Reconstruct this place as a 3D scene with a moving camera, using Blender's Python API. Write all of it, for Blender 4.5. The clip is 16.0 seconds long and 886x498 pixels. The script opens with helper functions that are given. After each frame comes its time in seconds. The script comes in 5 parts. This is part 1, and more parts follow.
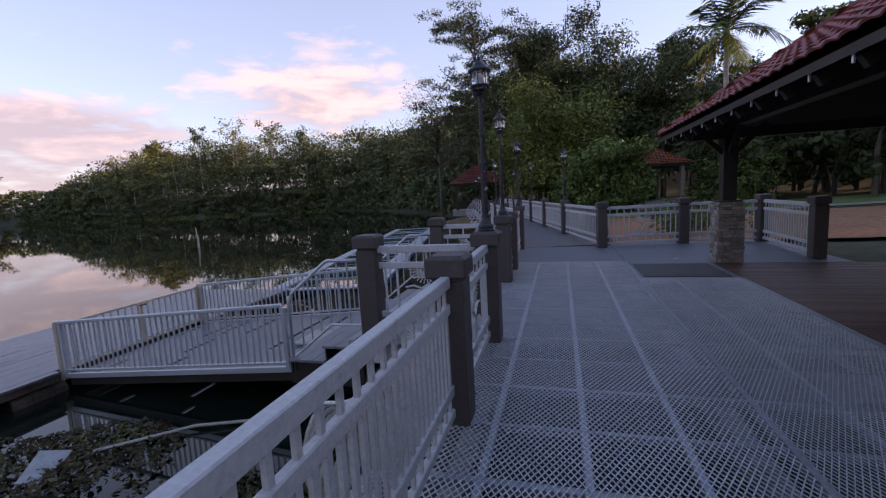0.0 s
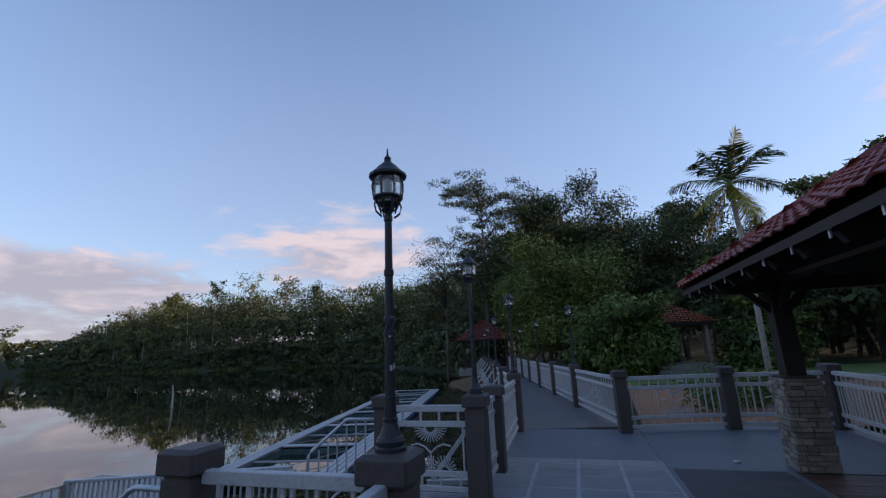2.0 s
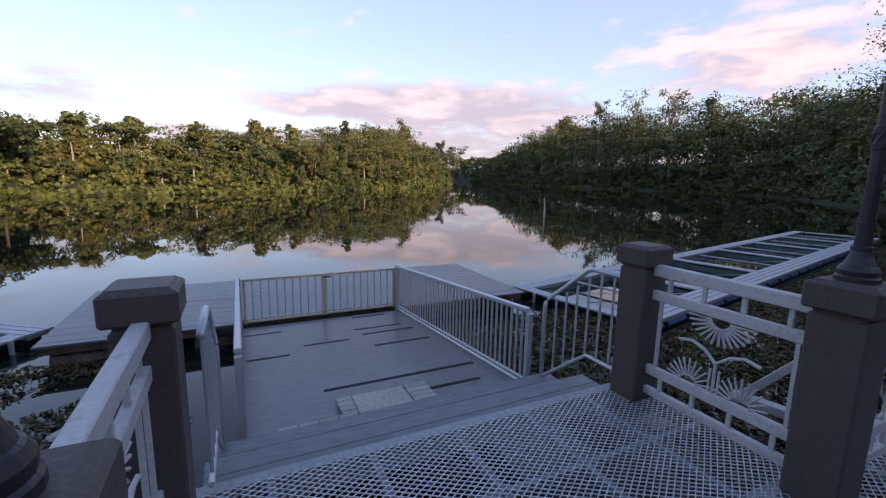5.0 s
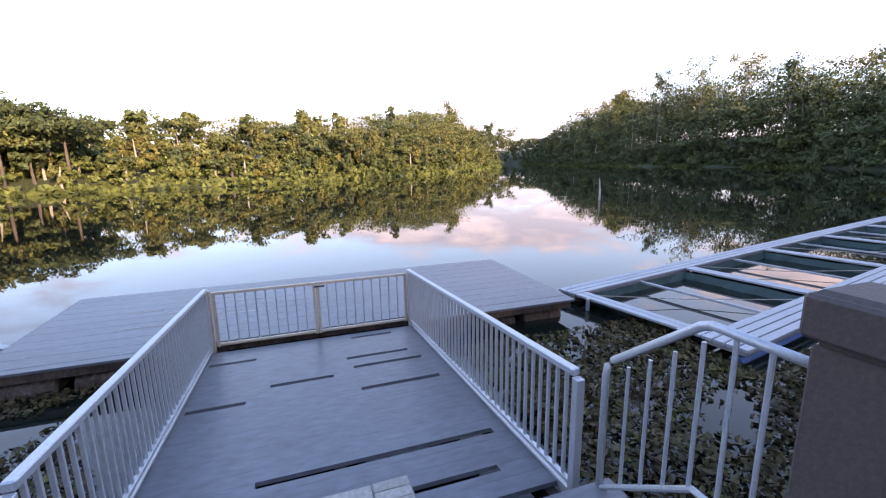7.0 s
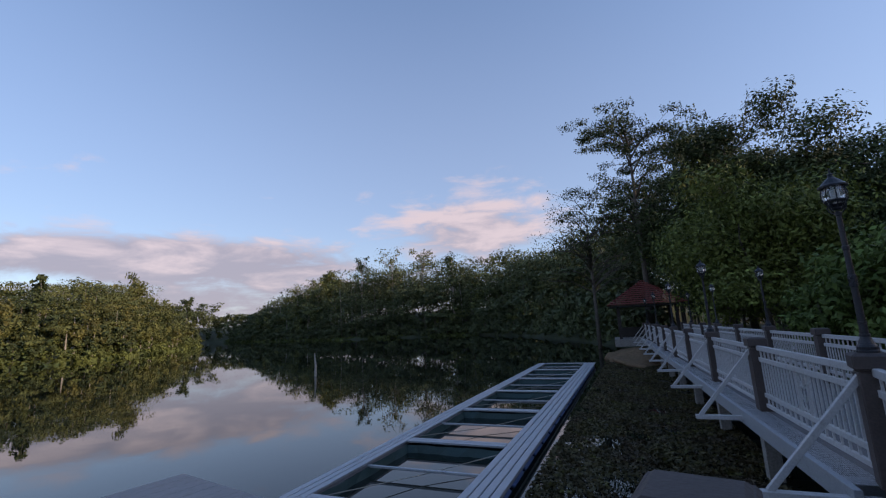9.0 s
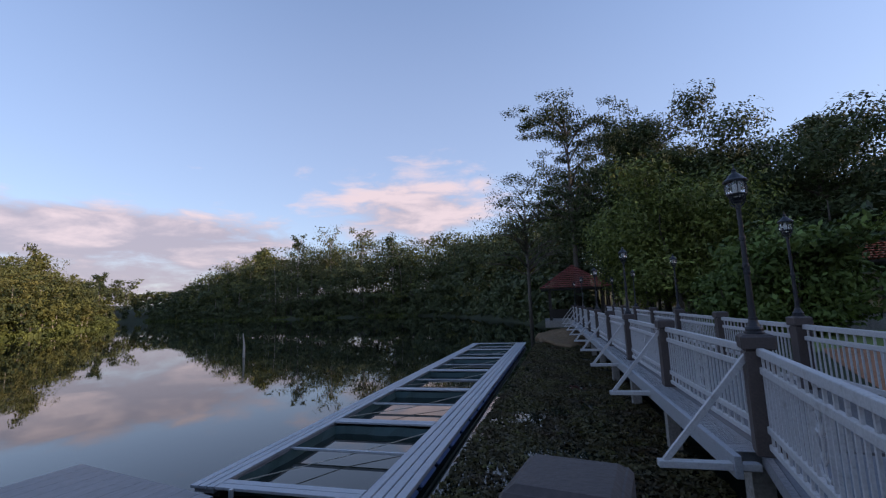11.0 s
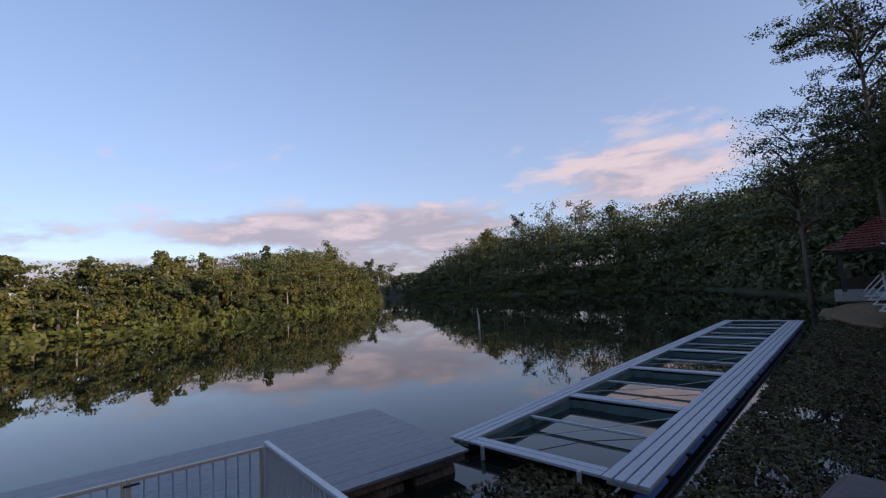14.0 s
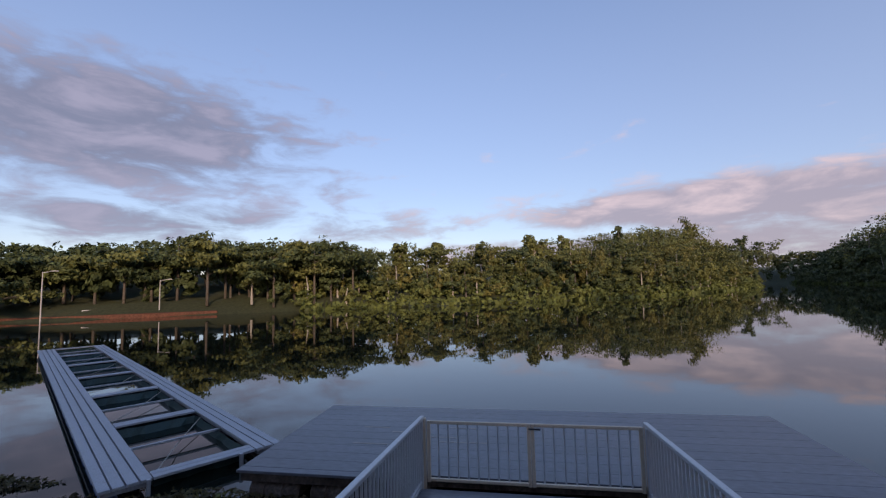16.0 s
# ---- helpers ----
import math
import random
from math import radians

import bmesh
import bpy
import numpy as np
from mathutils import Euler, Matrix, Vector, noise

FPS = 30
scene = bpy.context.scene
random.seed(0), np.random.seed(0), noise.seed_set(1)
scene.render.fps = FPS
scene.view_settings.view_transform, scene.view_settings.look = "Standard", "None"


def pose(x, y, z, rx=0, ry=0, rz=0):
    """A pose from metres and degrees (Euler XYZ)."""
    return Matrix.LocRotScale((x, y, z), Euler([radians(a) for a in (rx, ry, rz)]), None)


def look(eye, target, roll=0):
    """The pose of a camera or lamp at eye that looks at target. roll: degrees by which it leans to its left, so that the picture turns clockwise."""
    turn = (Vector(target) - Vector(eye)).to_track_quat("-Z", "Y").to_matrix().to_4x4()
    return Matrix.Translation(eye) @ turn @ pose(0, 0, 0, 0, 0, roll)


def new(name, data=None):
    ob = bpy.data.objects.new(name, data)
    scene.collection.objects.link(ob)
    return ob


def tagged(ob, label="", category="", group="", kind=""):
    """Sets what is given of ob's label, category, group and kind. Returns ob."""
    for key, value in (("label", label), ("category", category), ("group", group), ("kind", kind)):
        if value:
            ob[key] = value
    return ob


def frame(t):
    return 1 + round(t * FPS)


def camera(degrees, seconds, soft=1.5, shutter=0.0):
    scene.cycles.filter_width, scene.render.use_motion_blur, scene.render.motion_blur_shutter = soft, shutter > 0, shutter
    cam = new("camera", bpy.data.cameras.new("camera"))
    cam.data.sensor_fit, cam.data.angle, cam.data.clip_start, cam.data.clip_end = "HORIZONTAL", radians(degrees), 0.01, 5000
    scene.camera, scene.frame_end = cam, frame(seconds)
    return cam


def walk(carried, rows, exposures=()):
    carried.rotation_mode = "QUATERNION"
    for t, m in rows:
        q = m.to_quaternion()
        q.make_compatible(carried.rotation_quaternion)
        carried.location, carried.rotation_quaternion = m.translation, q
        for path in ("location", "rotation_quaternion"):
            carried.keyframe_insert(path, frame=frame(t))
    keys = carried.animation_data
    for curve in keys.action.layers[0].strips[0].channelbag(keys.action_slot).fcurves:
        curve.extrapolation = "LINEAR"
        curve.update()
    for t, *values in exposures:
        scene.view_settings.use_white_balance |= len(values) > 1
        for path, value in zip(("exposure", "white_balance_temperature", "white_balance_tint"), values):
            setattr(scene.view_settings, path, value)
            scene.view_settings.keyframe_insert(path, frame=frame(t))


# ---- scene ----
cam = camera(91.8, 16.0, soft=1.25)


def aim(x, y, z, tilt, roll, turn):
    """A camera pose: place, tilt from straight down, lean and heading in degrees."""
    return pose(x, y, z, tilt, 0, turn) @ pose(0, 0, 0, 0, 0, roll)


PATH = [
    (0, aim(0.715, -4.384, 1.592, 82.89, -3.18, 15.49)),
    (0.5, aim(0.810, -3.805, 1.659, 84.68, -2.36, 11.73)),
    (1, aim(0.813, -3.284, 1.645, 90.25, -1.69, 14.99)),
    (1.5, aim(0.847, -2.763, 1.626, 95.67, -2.13, 16.69)),
    (2, aim(0.998, -2.249, 1.716, 103.40, -2.37, 16.34)),
    (2.5, aim(0.995, -1.693, 1.726, 105.45, -2.47, 14.98)),
    (3, aim(1.121, -1.173, 1.694, 102.66, -2.62, 16.18)),
    (3.5, aim(1.071, -0.662, 1.654, 96.65, -0.68, 25.16)),
    (4, aim(0.964, -0.144, 1.684, 91.18, 1.04, 42.23)),
    (4.5, aim(0.903, 0.277, 1.654, 87.89, 1.09, 57.57)),
    (4.7, aim(0.850, 0.352, 1.657, 84.71, 1.15, 60.95)),
    (6.8, aim(-0.717, 1.639, 1.578, 73.22, 0.27, 70.06)),
    (7, aim(-0.816, 1.683, 1.574, 78.42, -0.95, 71.05)),
    (7.5, aim(-0.965, 1.771, 1.635, 91.05, 0.98, 66.33)),
    (8, aim(-1.187, 1.742, 1.654, 98.67, -2.84, 54.46)),
    (8.5, aim(-1.464, 1.820, 1.582, 100.47, -1.73, 43.90)),
    (9, aim(-1.322, 1.911, 1.620, 100.25, -2.76, 33.98)),
    (9.2, aim(-1.323, 1.879, 1.611, 99.90, -2.11, 31.13)),
    (10.2, aim(-1.290, 1.990, 1.597, 98.70, -2.40, 24.00)),
    (11.5, aim(-1.225, 2.122, 1.630, 96.63, -2.11, 29.49)),
    (12, aim(-1.221, 2.129, 1.639, 97.04, -2.21, 33.79)),
    (12.5, aim(-1.245, 2.106, 1.629, 97.45, -2.38, 38.40)),
    (13, aim(-1.232, 2.075, 1.658, 97.17, -2.41, 43.40)),
    (13.5, aim(-1.267, 2.068, 1.656, 96.29, -2.67, 48.76)),
    (14, aim(-1.270, 2.033, 1.652, 95.52, -3.56, 55.07)),
    (14.5, aim(-1.303, 2.007, 1.665, 94.70, -1.46, 64.37)),
    (15, aim(-1.289, 1.982, 1.664, 94.46, -1.20, 74.46)),
    (15.5, aim(-1.318, 1.925, 1.663, 94.76, -1.15, 86.87)),
    (16, aim(-1.329, 1.786, 1.675, 94.87, -1.33, 99.75)),
]
EXPOSURES = [(0, 1.1, 7900, 33), (0.5, 1.7, 7700, 33), (1.0, 1.35, 7400, 29), (1.5, 0.95, 7100, 25), (2.0, 0.6, 6750, 18), (3.0, 0.4, 6700, 17), (3.5, 0.68, 7050, 22), (4.0, 1.05, 7200, 26),
             (4.5, 0.95, 7300, 27), (6.8, 2.3, 7500, 28), (7.0, 2.2, 7500, 28), (7.5, 0.68, 6750, 18), (8.0, 0.42, 6600, 18), (9.0, 0.5, 6750, 20), (11.5, 0.7, 6850, 22), (13.5, 0.55, 6800, 22), (15.0, 0.48, 6900, 25), (16.0, 0.4, 6900, 25)]
walk(cam, PATH, EXPOSURES)

# ---- world and light ----
WATER = -1.25
SUN_UP, SUN_TURN = radians(16.0), radians(70.0)      # height, and turn from +y towards +x


def link(tree, a, b):
    tree.links.new(a, b)


def make_world():
    world = bpy.data.worlds.new("evening_sky")
    scene.world = world
    world.use_nodes = True
    nt = world.node_tree
    nt.nodes.clear()
    N = nt.nodes.new

    def math_node(op, a, b=None, c=None, clamp=False):
        n = N("ShaderNodeMath")
        n.operation, n.use_clamp = op, clamp
        for i, v in enumerate((a, b, c)):
            if v is None:
                continue
            if isinstance(v, (int, float)):
                n.inputs[i].default_value = v
            else:
                nt.links.new(v, n.inputs[i])
        return n.outputs[0]

    def ramp01(v, lo, hi):
        n = N("ShaderNodeMapRange")
        n.interpolation_type = "SMOOTHSTEP"
        nt.links.new(v, n.inputs["Value"])
        n.inputs["From Min"].default_value, n.inputs["From Max"].default_value = lo, hi
        return n.outputs["Result"]

    def mixed(fac, a, b):
        n = N("ShaderNodeMix")
        n.data_type = "RGBA"
        nt.links.new(fac, n.inputs["Factor"])
        for sock, v in ((n.inputs[6], a), (n.inputs[7], b)):
            if isinstance(v, tuple):
                sock.default_value = (*v, 1)
            else:
                nt.links.new(v, sock)
        return n.outputs[2]

    sky = N("ShaderNodeTexSky")
    sky.sky_type, sky.sun_disc = "NISHITA", False
    sky.sun_elevation, sky.sun_rotation = SUN_UP, SUN_TURN
    sky.air_density, sky.dust_density, sky.ozone_density = 1.0, 0.4, 2.2
    gain = N("ShaderNodeVectorMath")
    gain.operation = "SCALE"
    blue = N("ShaderNodeHueSaturation")
    blue.inputs["Saturation"].default_value = 1.15
    nt.links.new(sky.outputs[0], blue.inputs["Color"])
    nt.links.new(blue.outputs[0], gain.inputs[0])
    gain.inputs["Scale"].default_value = 1.15
    tc = N("ShaderNodeTexCoord")
    sep = N("ShaderNodeSeparateXYZ")
    nt.links.new(tc.outputs["Generated"], sep.inputs[0])
    x, y, z = sep.outputs
    bearing = math_node("MULTIPLY", math_node("ARCTAN2", math_node("MULTIPLY", x, -1.0), y), 57.2958)
    height = math_node("MULTIPLY", math_node("ARCSINE", z), 57.2958)
    comb = N("ShaderNodeCombineXYZ")
    nt.links.new(math_node("MULTIPLY", bearing, 0.055), comb.inputs[0])
    nt.links.new(math_node("MULTIPLY", height, 0.17), comb.inputs[1])
    n1 = N("ShaderNodeTexNoise")
    n1.inputs["Scale"].default_value, n1.inputs["Detail"].default_value = 2.3, 9.0
    n1.inputs["Roughness"].default_value, n1.inputs["Distortion"].default_value = 0.58, 0.3
    nt.links.new(comb.outputs[0], n1.inputs["Vector"])
    billow = n1.outputs["Fac"]

    # cloud banks: bearing, height, half width, half height, weight
    total = None
    for b0, h0, bw, hh, wt in ((30, 13.0, 14, 6.0, 0.86), (66, 8.6, 25, 3.6, 1.15), (62, 3.5, 60, 4.2, 0.85), (106, 8.0, 20, 4.0, 0.55), (138, 17.5, 25, 8.0, 1.0),
                               (135, 8.0, 26, 4.0, 0.7), (-42, 27, 14, 8, 0.7), (78, 17, 14, 2.2, 0.3), (112, 13, 12, 2.2, 0.45), (-120, 14, 60, 8, 0.7)):
        du = math_node("DIVIDE", math_node("SUBTRACT", bearing, float(b0)), float(bw))
        dv = math_node("DIVIDE", math_node("SUBTRACT", height, float(h0)), float(hh))
        r2 = math_node("ADD", math_node("MULTIPLY", du, du), math_node("MULTIPLY", dv, dv))
        g = math_node("MULTIPLY", math_node("EXPONENT", math_node("MULTIPLY", r2, -1.0)), float(wt))
        total = g if total is None else math_node("MAXIMUM", total, g)
    amount = math_node("ADD", total, math_node("MULTIPLY", math_node("SUBTRACT", billow, 0.5), 1.6))
    mask = math_node("MULTIPLY", ramp01(amount, 0.30, 0.80), 0.88)
    # sunlit pink tops, grey-violet bodies
    tops = math_node("MULTIPLY", math_node("SUBTRACT", height, 11.5), 0.026)
    lit = ramp01(math_node("ADD", billow, tops), 0.36, 0.66)
    cloud = mixed(lit, (0.43, 0.42, 0.50), (0.80, 0.70, 0.72))
    dark = ramp01(bearing, 98.0, 116.0)
    cloud = mixed(dark, cloud, mixed(ramp01(billow, 0.40, 0.70), (0.23, 0.27, 0.38), (0.40, 0.42, 0.55)))
    cgain = N("ShaderNodeVectorMath")
    cgain.operation = "SCALE"
    nt.links.new(cloud, cgain.inputs[0])
    cgain.inputs["Scale"].default_value = 4.4
    # pale haze low over the horizon
    haze = math_node("MULTIPLY", ramp01(height, 70.0, 2.0), 0.60)
    hcol = N("ShaderNodeVectorMath")
    hcol.operation = "SCALE"
    hcol.inputs[0].default_value = (0.58, 0.72, 1.0)
    hcol.inputs["Scale"].default_value = 3.3
    base = mixed(haze, gain.outputs[0], hcol.outputs[0])
    out_col = mixed(mask, base, cgain.outputs[0])
    bg = N("ShaderNodeBackground")
    bg.inputs["Strength"].default_value = 0.15
    nt.links.new(out_col, bg.inputs["Color"])
    out = N("ShaderNodeOutputWorld")
    nt.links.new(bg.outputs[0], out.inputs[0])


make_world()
sun = new("sun", bpy.data.lights.new("sun", "SUN"))
sun.data.energy, sun.data.angle, sun.data.color = 2.3, radians(2.0), (1.0, 0.80, 0.55)
sun_way = Vector((math.sin(SUN_TURN) * math.cos(SUN_UP), math.cos(SUN_TURN) * math.cos(SUN_UP), math.sin(SUN_UP)))
sun.matrix_world = look(sun_way * 200, (0, 0, 0))


# ---- materials ----
def material(name, colour, rough=0.6, metal=0.0, vary=0.25, scale=3.0, fine=40.0, bump=0.15, second=None, spots=0.0, spot_colour=(0.05, 0.04, 0.03),
             island=0.0, stretch=(1, 1, 1), per_object=0.0, transmission=0.0, ior=1.45, spec=0.5):
    """A procedural surface: base colour with broad and fine variation, optional stains, grain relief."""
    m = bpy.data.materials.new(name)
    m.use_nodes = True
    nt = m.node_tree
    b = nt.nodes["Principled BSDF"]
    b.inputs["Roughness"].default_value, b.inputs["Metallic"].default_value = rough, metal
    b.inputs["Transmission Weight"].default_value, b.inputs["IOR"].default_value = transmission, ior
    b.inputs["Specular IOR Level"].default_value = spec
    tc = nt.nodes.new("ShaderNodeTexCoord")
    mp = nt.nodes.new("ShaderNodeMapping")
    mp.inputs["Scale"].default_value = stretch
    geo = nt.nodes.new("ShaderNodeNewGeometry")
    nt.links.new(geo.outputs["Position"], mp.inputs["Vector"])
    big = nt.nodes.new("ShaderNodeTexNoise")
    big.inputs["Scale"].default_value, big.inputs["Detail"].default_value = scale, 5
    small = nt.nodes.new("ShaderNodeTexNoise")
    small.inputs["Scale"].default_value, small.inputs["Detail"].default_value = fine, 4
    for n in (big, small):
        nt.links.new(mp.outputs[0], n.inputs["Vector"])
    second = second or tuple(c * 0.55 for c in colour)
    mix = nt.nodes.new("ShaderNodeMix")
    mix.data_type = "RGBA"
    mix.inputs[6].default_value, mix.inputs[7].default_value = (*colour, 1), (*second, 1)
    mr = nt.nodes.new("ShaderNodeMapRange")
    nt.links.new(big.outputs["Fac"], mr.inputs["Value"])
    mr.inputs["From Min"].default_value, mr.inputs["From Max"].default_value = 0.35, 0.7
    mr.inputs["To Max"].default_value = min(1.0, vary * 2)
    nt.links.new(mr.outputs[0], mix.inputs["Factor"])
    hsv = nt.nodes.new("ShaderNodeHueSaturation")
    nt.links.new(mix.outputs[2], hsv.inputs["Color"])
    val = nt.nodes.new("ShaderNodeMapRange")
    nt.links.new(small.outputs["Fac"], val.inputs["Value"])
    val.inputs["From Min"].default_value, val.inputs["From Max"].default_value = 0.3, 0.7
    val.inputs["To Min"].default_value, val.inputs["To Max"].default_value = 1 - vary, 1 + vary
    v_out = val.outputs[0]
    for amount, source in ((island, geo.outputs["Random Per Island"]), (per_object, None)):
        if amount:
            if source is None:
                source = nt.nodes.new("ShaderNodeObjectInfo").outputs["Random"]
            r = nt.nodes.new("ShaderNodeMapRange")
            nt.links.new(source, r.inputs["Value"])
            r.inputs["To Min"].default_value, r.inputs["To Max"].default_value = 1 - amount, 1 + amount
            mu = nt.nodes.new("ShaderNodeMath")
            mu.operation = "MULTIPLY"
            nt.links.new(v_out, mu.inputs[0])
            nt.links.new(r.outputs[0], mu.inputs[1])
            v_out = mu.outputs[0]
    nt.links.new(v_out, hsv.inputs["Value"])
    colour_out = hsv.outputs["Color"]
    if spots:
        sp = nt.nodes.new("ShaderNodeTexNoise")
        sp.inputs["Scale"].default_value, sp.inputs["Detail"].default_value, sp.inputs["Roughness"].default_value = scale * 3.3, 8, 0.7
        nt.links.new(mp.outputs[0], sp.inputs["Vector"])
        sr = nt.nodes.new("ShaderNodeMapRange")
        nt.links.new(sp.outputs["Fac"], sr.inputs["Value"])
        sr.inputs["From Min"].default_value, sr.inputs["From Max"].default_value = 0.56, 0.68
        sr.inputs["To Max"].default_value = spots
        m2 = nt.nodes.new("ShaderNodeMix")
        m2.data_type = "RGBA"
        nt.links.new(sr.outputs[0], m2.inputs["Factor"])
        nt.links.new(colour_out, m2.inputs[6])
        m2.inputs[7].default_value = (*spot_colour, 1)
        colour_out = m2.outputs[2]
    nt.links.new(colour_out, b.inputs["Base Color"])
    if bump:
        bp = nt.nodes.new("ShaderNodeBump")
        bp.inputs["Strength"].default_value, bp.inputs["Distance"].default_value = bump, 0.02
        nt.links.new(small.outputs["Fac"], bp.inputs["Height"])
        nt.links.new(bp.outputs[0], b.inputs["Normal"])
    return m


def water_material():
    m = bpy.data.materials.new("still_lake_water")
    m.use_nodes = True
    nt = m.node_tree
    b = nt.nodes["Principled BSDF"]
    b.inputs["Base Color"].default_value = (0.008, 0.012, 0.009, 1)
    b.inputs["Roughness"].default_value, b.inputs["IOR"].default_value = 0.015, 1.33
    b.inputs["Specular IOR Level"].default_value = 0.75
    geo = nt.nodes.new("ShaderNodeNewGeometry")
    n = nt.nodes.new("ShaderNodeTexNoise")
    n.inputs["Scale"].default_value, n.inputs["Detail"].default_value = 1.4, 2
    nt.links.new(geo.outputs["Position"], n.inputs["Vector"])
    bp = nt.nodes.new("ShaderNodeBump")
    bp.inputs["Strength"].default_value, bp.inputs["Distance"].default_value = 0.06, 0.02
    nt.links.new(n.outputs["Fac"], bp.inputs["Height"])
    nt.links.new(bp.outputs[0], b.inputs["Normal"])
    return m


def leaf_material(name, colour, second, patch=0.12):
    m = material(name, colour, 0.65, 0, 0.38, patch, 0.9, 0.0, second, island=0.35, spec=0.25)
    return m


STEEL = material("galvanised_steel", (0.42, 0.43, 0.45), 0.5, 0.35, 0.14, 2.5, 60, 0.06, (0.36, 0.37, 0.40), spots=0.3, spot_colour=(0.22, 0.17, 0.13))
WHITE = material("weathered_white_paint", (0.50, 0.48, 0.47), 0.55, 0.0, 0.12, 3.0, 50, 0.08, (0.42, 0.42, 0.43), spots=0.4, spot_colour=(0.20, 0.16, 0.13))
GALV = material("galvanised_tube", (0.52, 0.54, 0.56), 0.42, 0.55, 0.1, 4.0, 70, 0.05, (0.40, 0.41, 0.43), spots=0.2, spot_colour=(0.30, 0.20, 0.13))
GATE = material("gate_tube", (0.60, 0.49, 0.37), 0.42, 0.4, 0.12, 4.0, 70, 0.05, (0.46, 0.38, 0.30), spots=0.3, spot_colour=(0.32, 0.18, 0.10))
MESHSTEEL = material("expanded_steel_mesh", (0.60, 0.59, 0.60), 0.45, 0.3, 0.25, 1.2, 30, 0.0, (0.42, 0.42, 0.44))
BARSTEEL = material("flat_bar_steel", (0.33, 0.33, 0.345), 0.5, 0.3, 0.2, 2.0, 30, 0.05)
BROWN = material("brown_painted_concrete", (0.078, 0.058, 0.052), 0.55, 0, 0.16, 3.0, 60, 0.18, (0.062, 0.046, 0.042), spots=0.25, spot_colour=(0.14, 0.11, 0.10), per_object=0.1)
IRON = material("dark_cast_iron", (0.030, 0.030, 0.036), 0.42, 0.3, 0.25, 6.0, 80, 0.12, (0.05, 0.047, 0.05), spots=0.3, spot_colour=(0.11, 0.085, 0.075))
GLASS = material("lantern_glass", (0.95, 0.95, 0.93), 0.12, 0, 0.02, 6, 40, 0.0, (0.9, 0.9, 0.88), transmission=0.85)
STICKER = material("white_sticker", (0.45, 0.45, 0.43), 0.6, 0, 0.05, 8, 60, 0.0)
BULB = material("white_lamp_tube", (0.80, 0.80, 0.78), 0.4, 0, 0.03, 6, 40, 0.0)
DECKGREY = material("grey_composite_deck", (0.130, 0.136, 0.154), 0.36, 0, 0.2, 0.7, 18, 0.05, (0.070, 0.073, 0.086), spots=0.3, spot_colour=(0.055, 0.055, 0.062), stretch=(1, 0.4, 1), per_object=0.05)
PLANK = material("grey_step_plank", (0.19, 0.19, 0.20), 0.5, 0, 0.2, 1.2, 25, 0.1, (0.12, 0.12, 0.13), stretch=(1, 0.2, 1), per_object=0.1)
RAWBOARD = material("pale_weathered_board", (0.38, 0.34, 0.30), 0.7, 0, 0.2, 2.0, 30, 0.15, (0.24, 0.21, 0.18), per_object=0.15)
FLOATBOX = material("rusty_float_drum", (0.045, 0.028, 0.020), 0.6, 0.2, 0.4, 3.0, 22, 0.3, (0.11, 0.085, 0.07), spots=0.7, spot_colour=(0.16, 0.13, 0.11))
BLUE = material("blue_plastic_drum", (0.05, 0.10, 0.24), 0.45, 0, 0.2, 2.0, 20, 0.05)
NET = material("dark_green_net", (0.018, 0.045, 0.042), 0.6, 0, 0.3, 3.0, 60, 0.2, (0.03, 0.065, 0.06))
SHEET = material("grey_cover_sheet", (0.20, 0.24, 0.29), 0.35, 0, 0.15, 1.0, 12, 0.1, (0.15, 0.17, 0.2))
TARP = material("pale_cover_sheet", (0.34, 0.34, 0.34), 0.55, 0, 0.15, 1.0, 12, 0.1, (0.3, 0.28, 0.26))
ROPE = material("pale_rope", (0.42, 0.39, 0.33), 0.8, 0, 0.2, 10, 80, 0.1)
CONCRETE = material("weathered_concrete", (0.30, 0.28, 0.26), 0.8, 0, 0.25, 1.5, 25, 0.25, (0.18, 0.165, 0.15), spots=0.4, spot_colour=(0.07, 0.06, 0.05))
TILE = material("red_clay_roof_tile", (0.30, 0.066, 0.050), 0.55, 0, 0.25, 1.2, 30, 0.15, (0.20, 0.045, 0.038), spots=0.35, spot_colour=(0.10, 0.05, 0.045), per_object=0.2)
TILE2 = material("orange_roof_tile", (0.56, 0.135, 0.06), 0.6, 0, 0.2, 1.0, 14, 0.2, (0.34, 0.075, 0.045), island=0.15)
DARKWOOD = material("dark_stained_timber", (0.022, 0.016, 0.014), 0.55, 0, 0.3, 3.0, 40, 0.15, (0.035, 0.026, 0.022))
FLOORWOOD = material("wet_brown_floor_board", (0.135, 0.070, 0.052), 0.50, 0, 0.25, 2.0, 30, 0.1, (0.085, 0.045, 0.035), per_object=0.25, stretch=(0.3, 1, 1), spec=0.3)
STONE = material("ledge_stone", (0.30, 0.25, 0.21), 0.75, 0, 0.3, 6.0, 40, 0.35, (0.18, 0.14, 0.11), per_object=0.35)
MORTAR = material("dark_mortar", (0.10, 0.085, 0.07), 0.9, 0, 0.2, 6, 40, 0.2)
EARTH = material("orange_earth", (0.40, 0.185, 0.105), 0.95, 0, 0.25, 0.5, 6, 0.3, (0.27, 0.145, 0.085), spots=0.2, spot_colour=(0.12, 0.11, 0.05), spec=0.1)
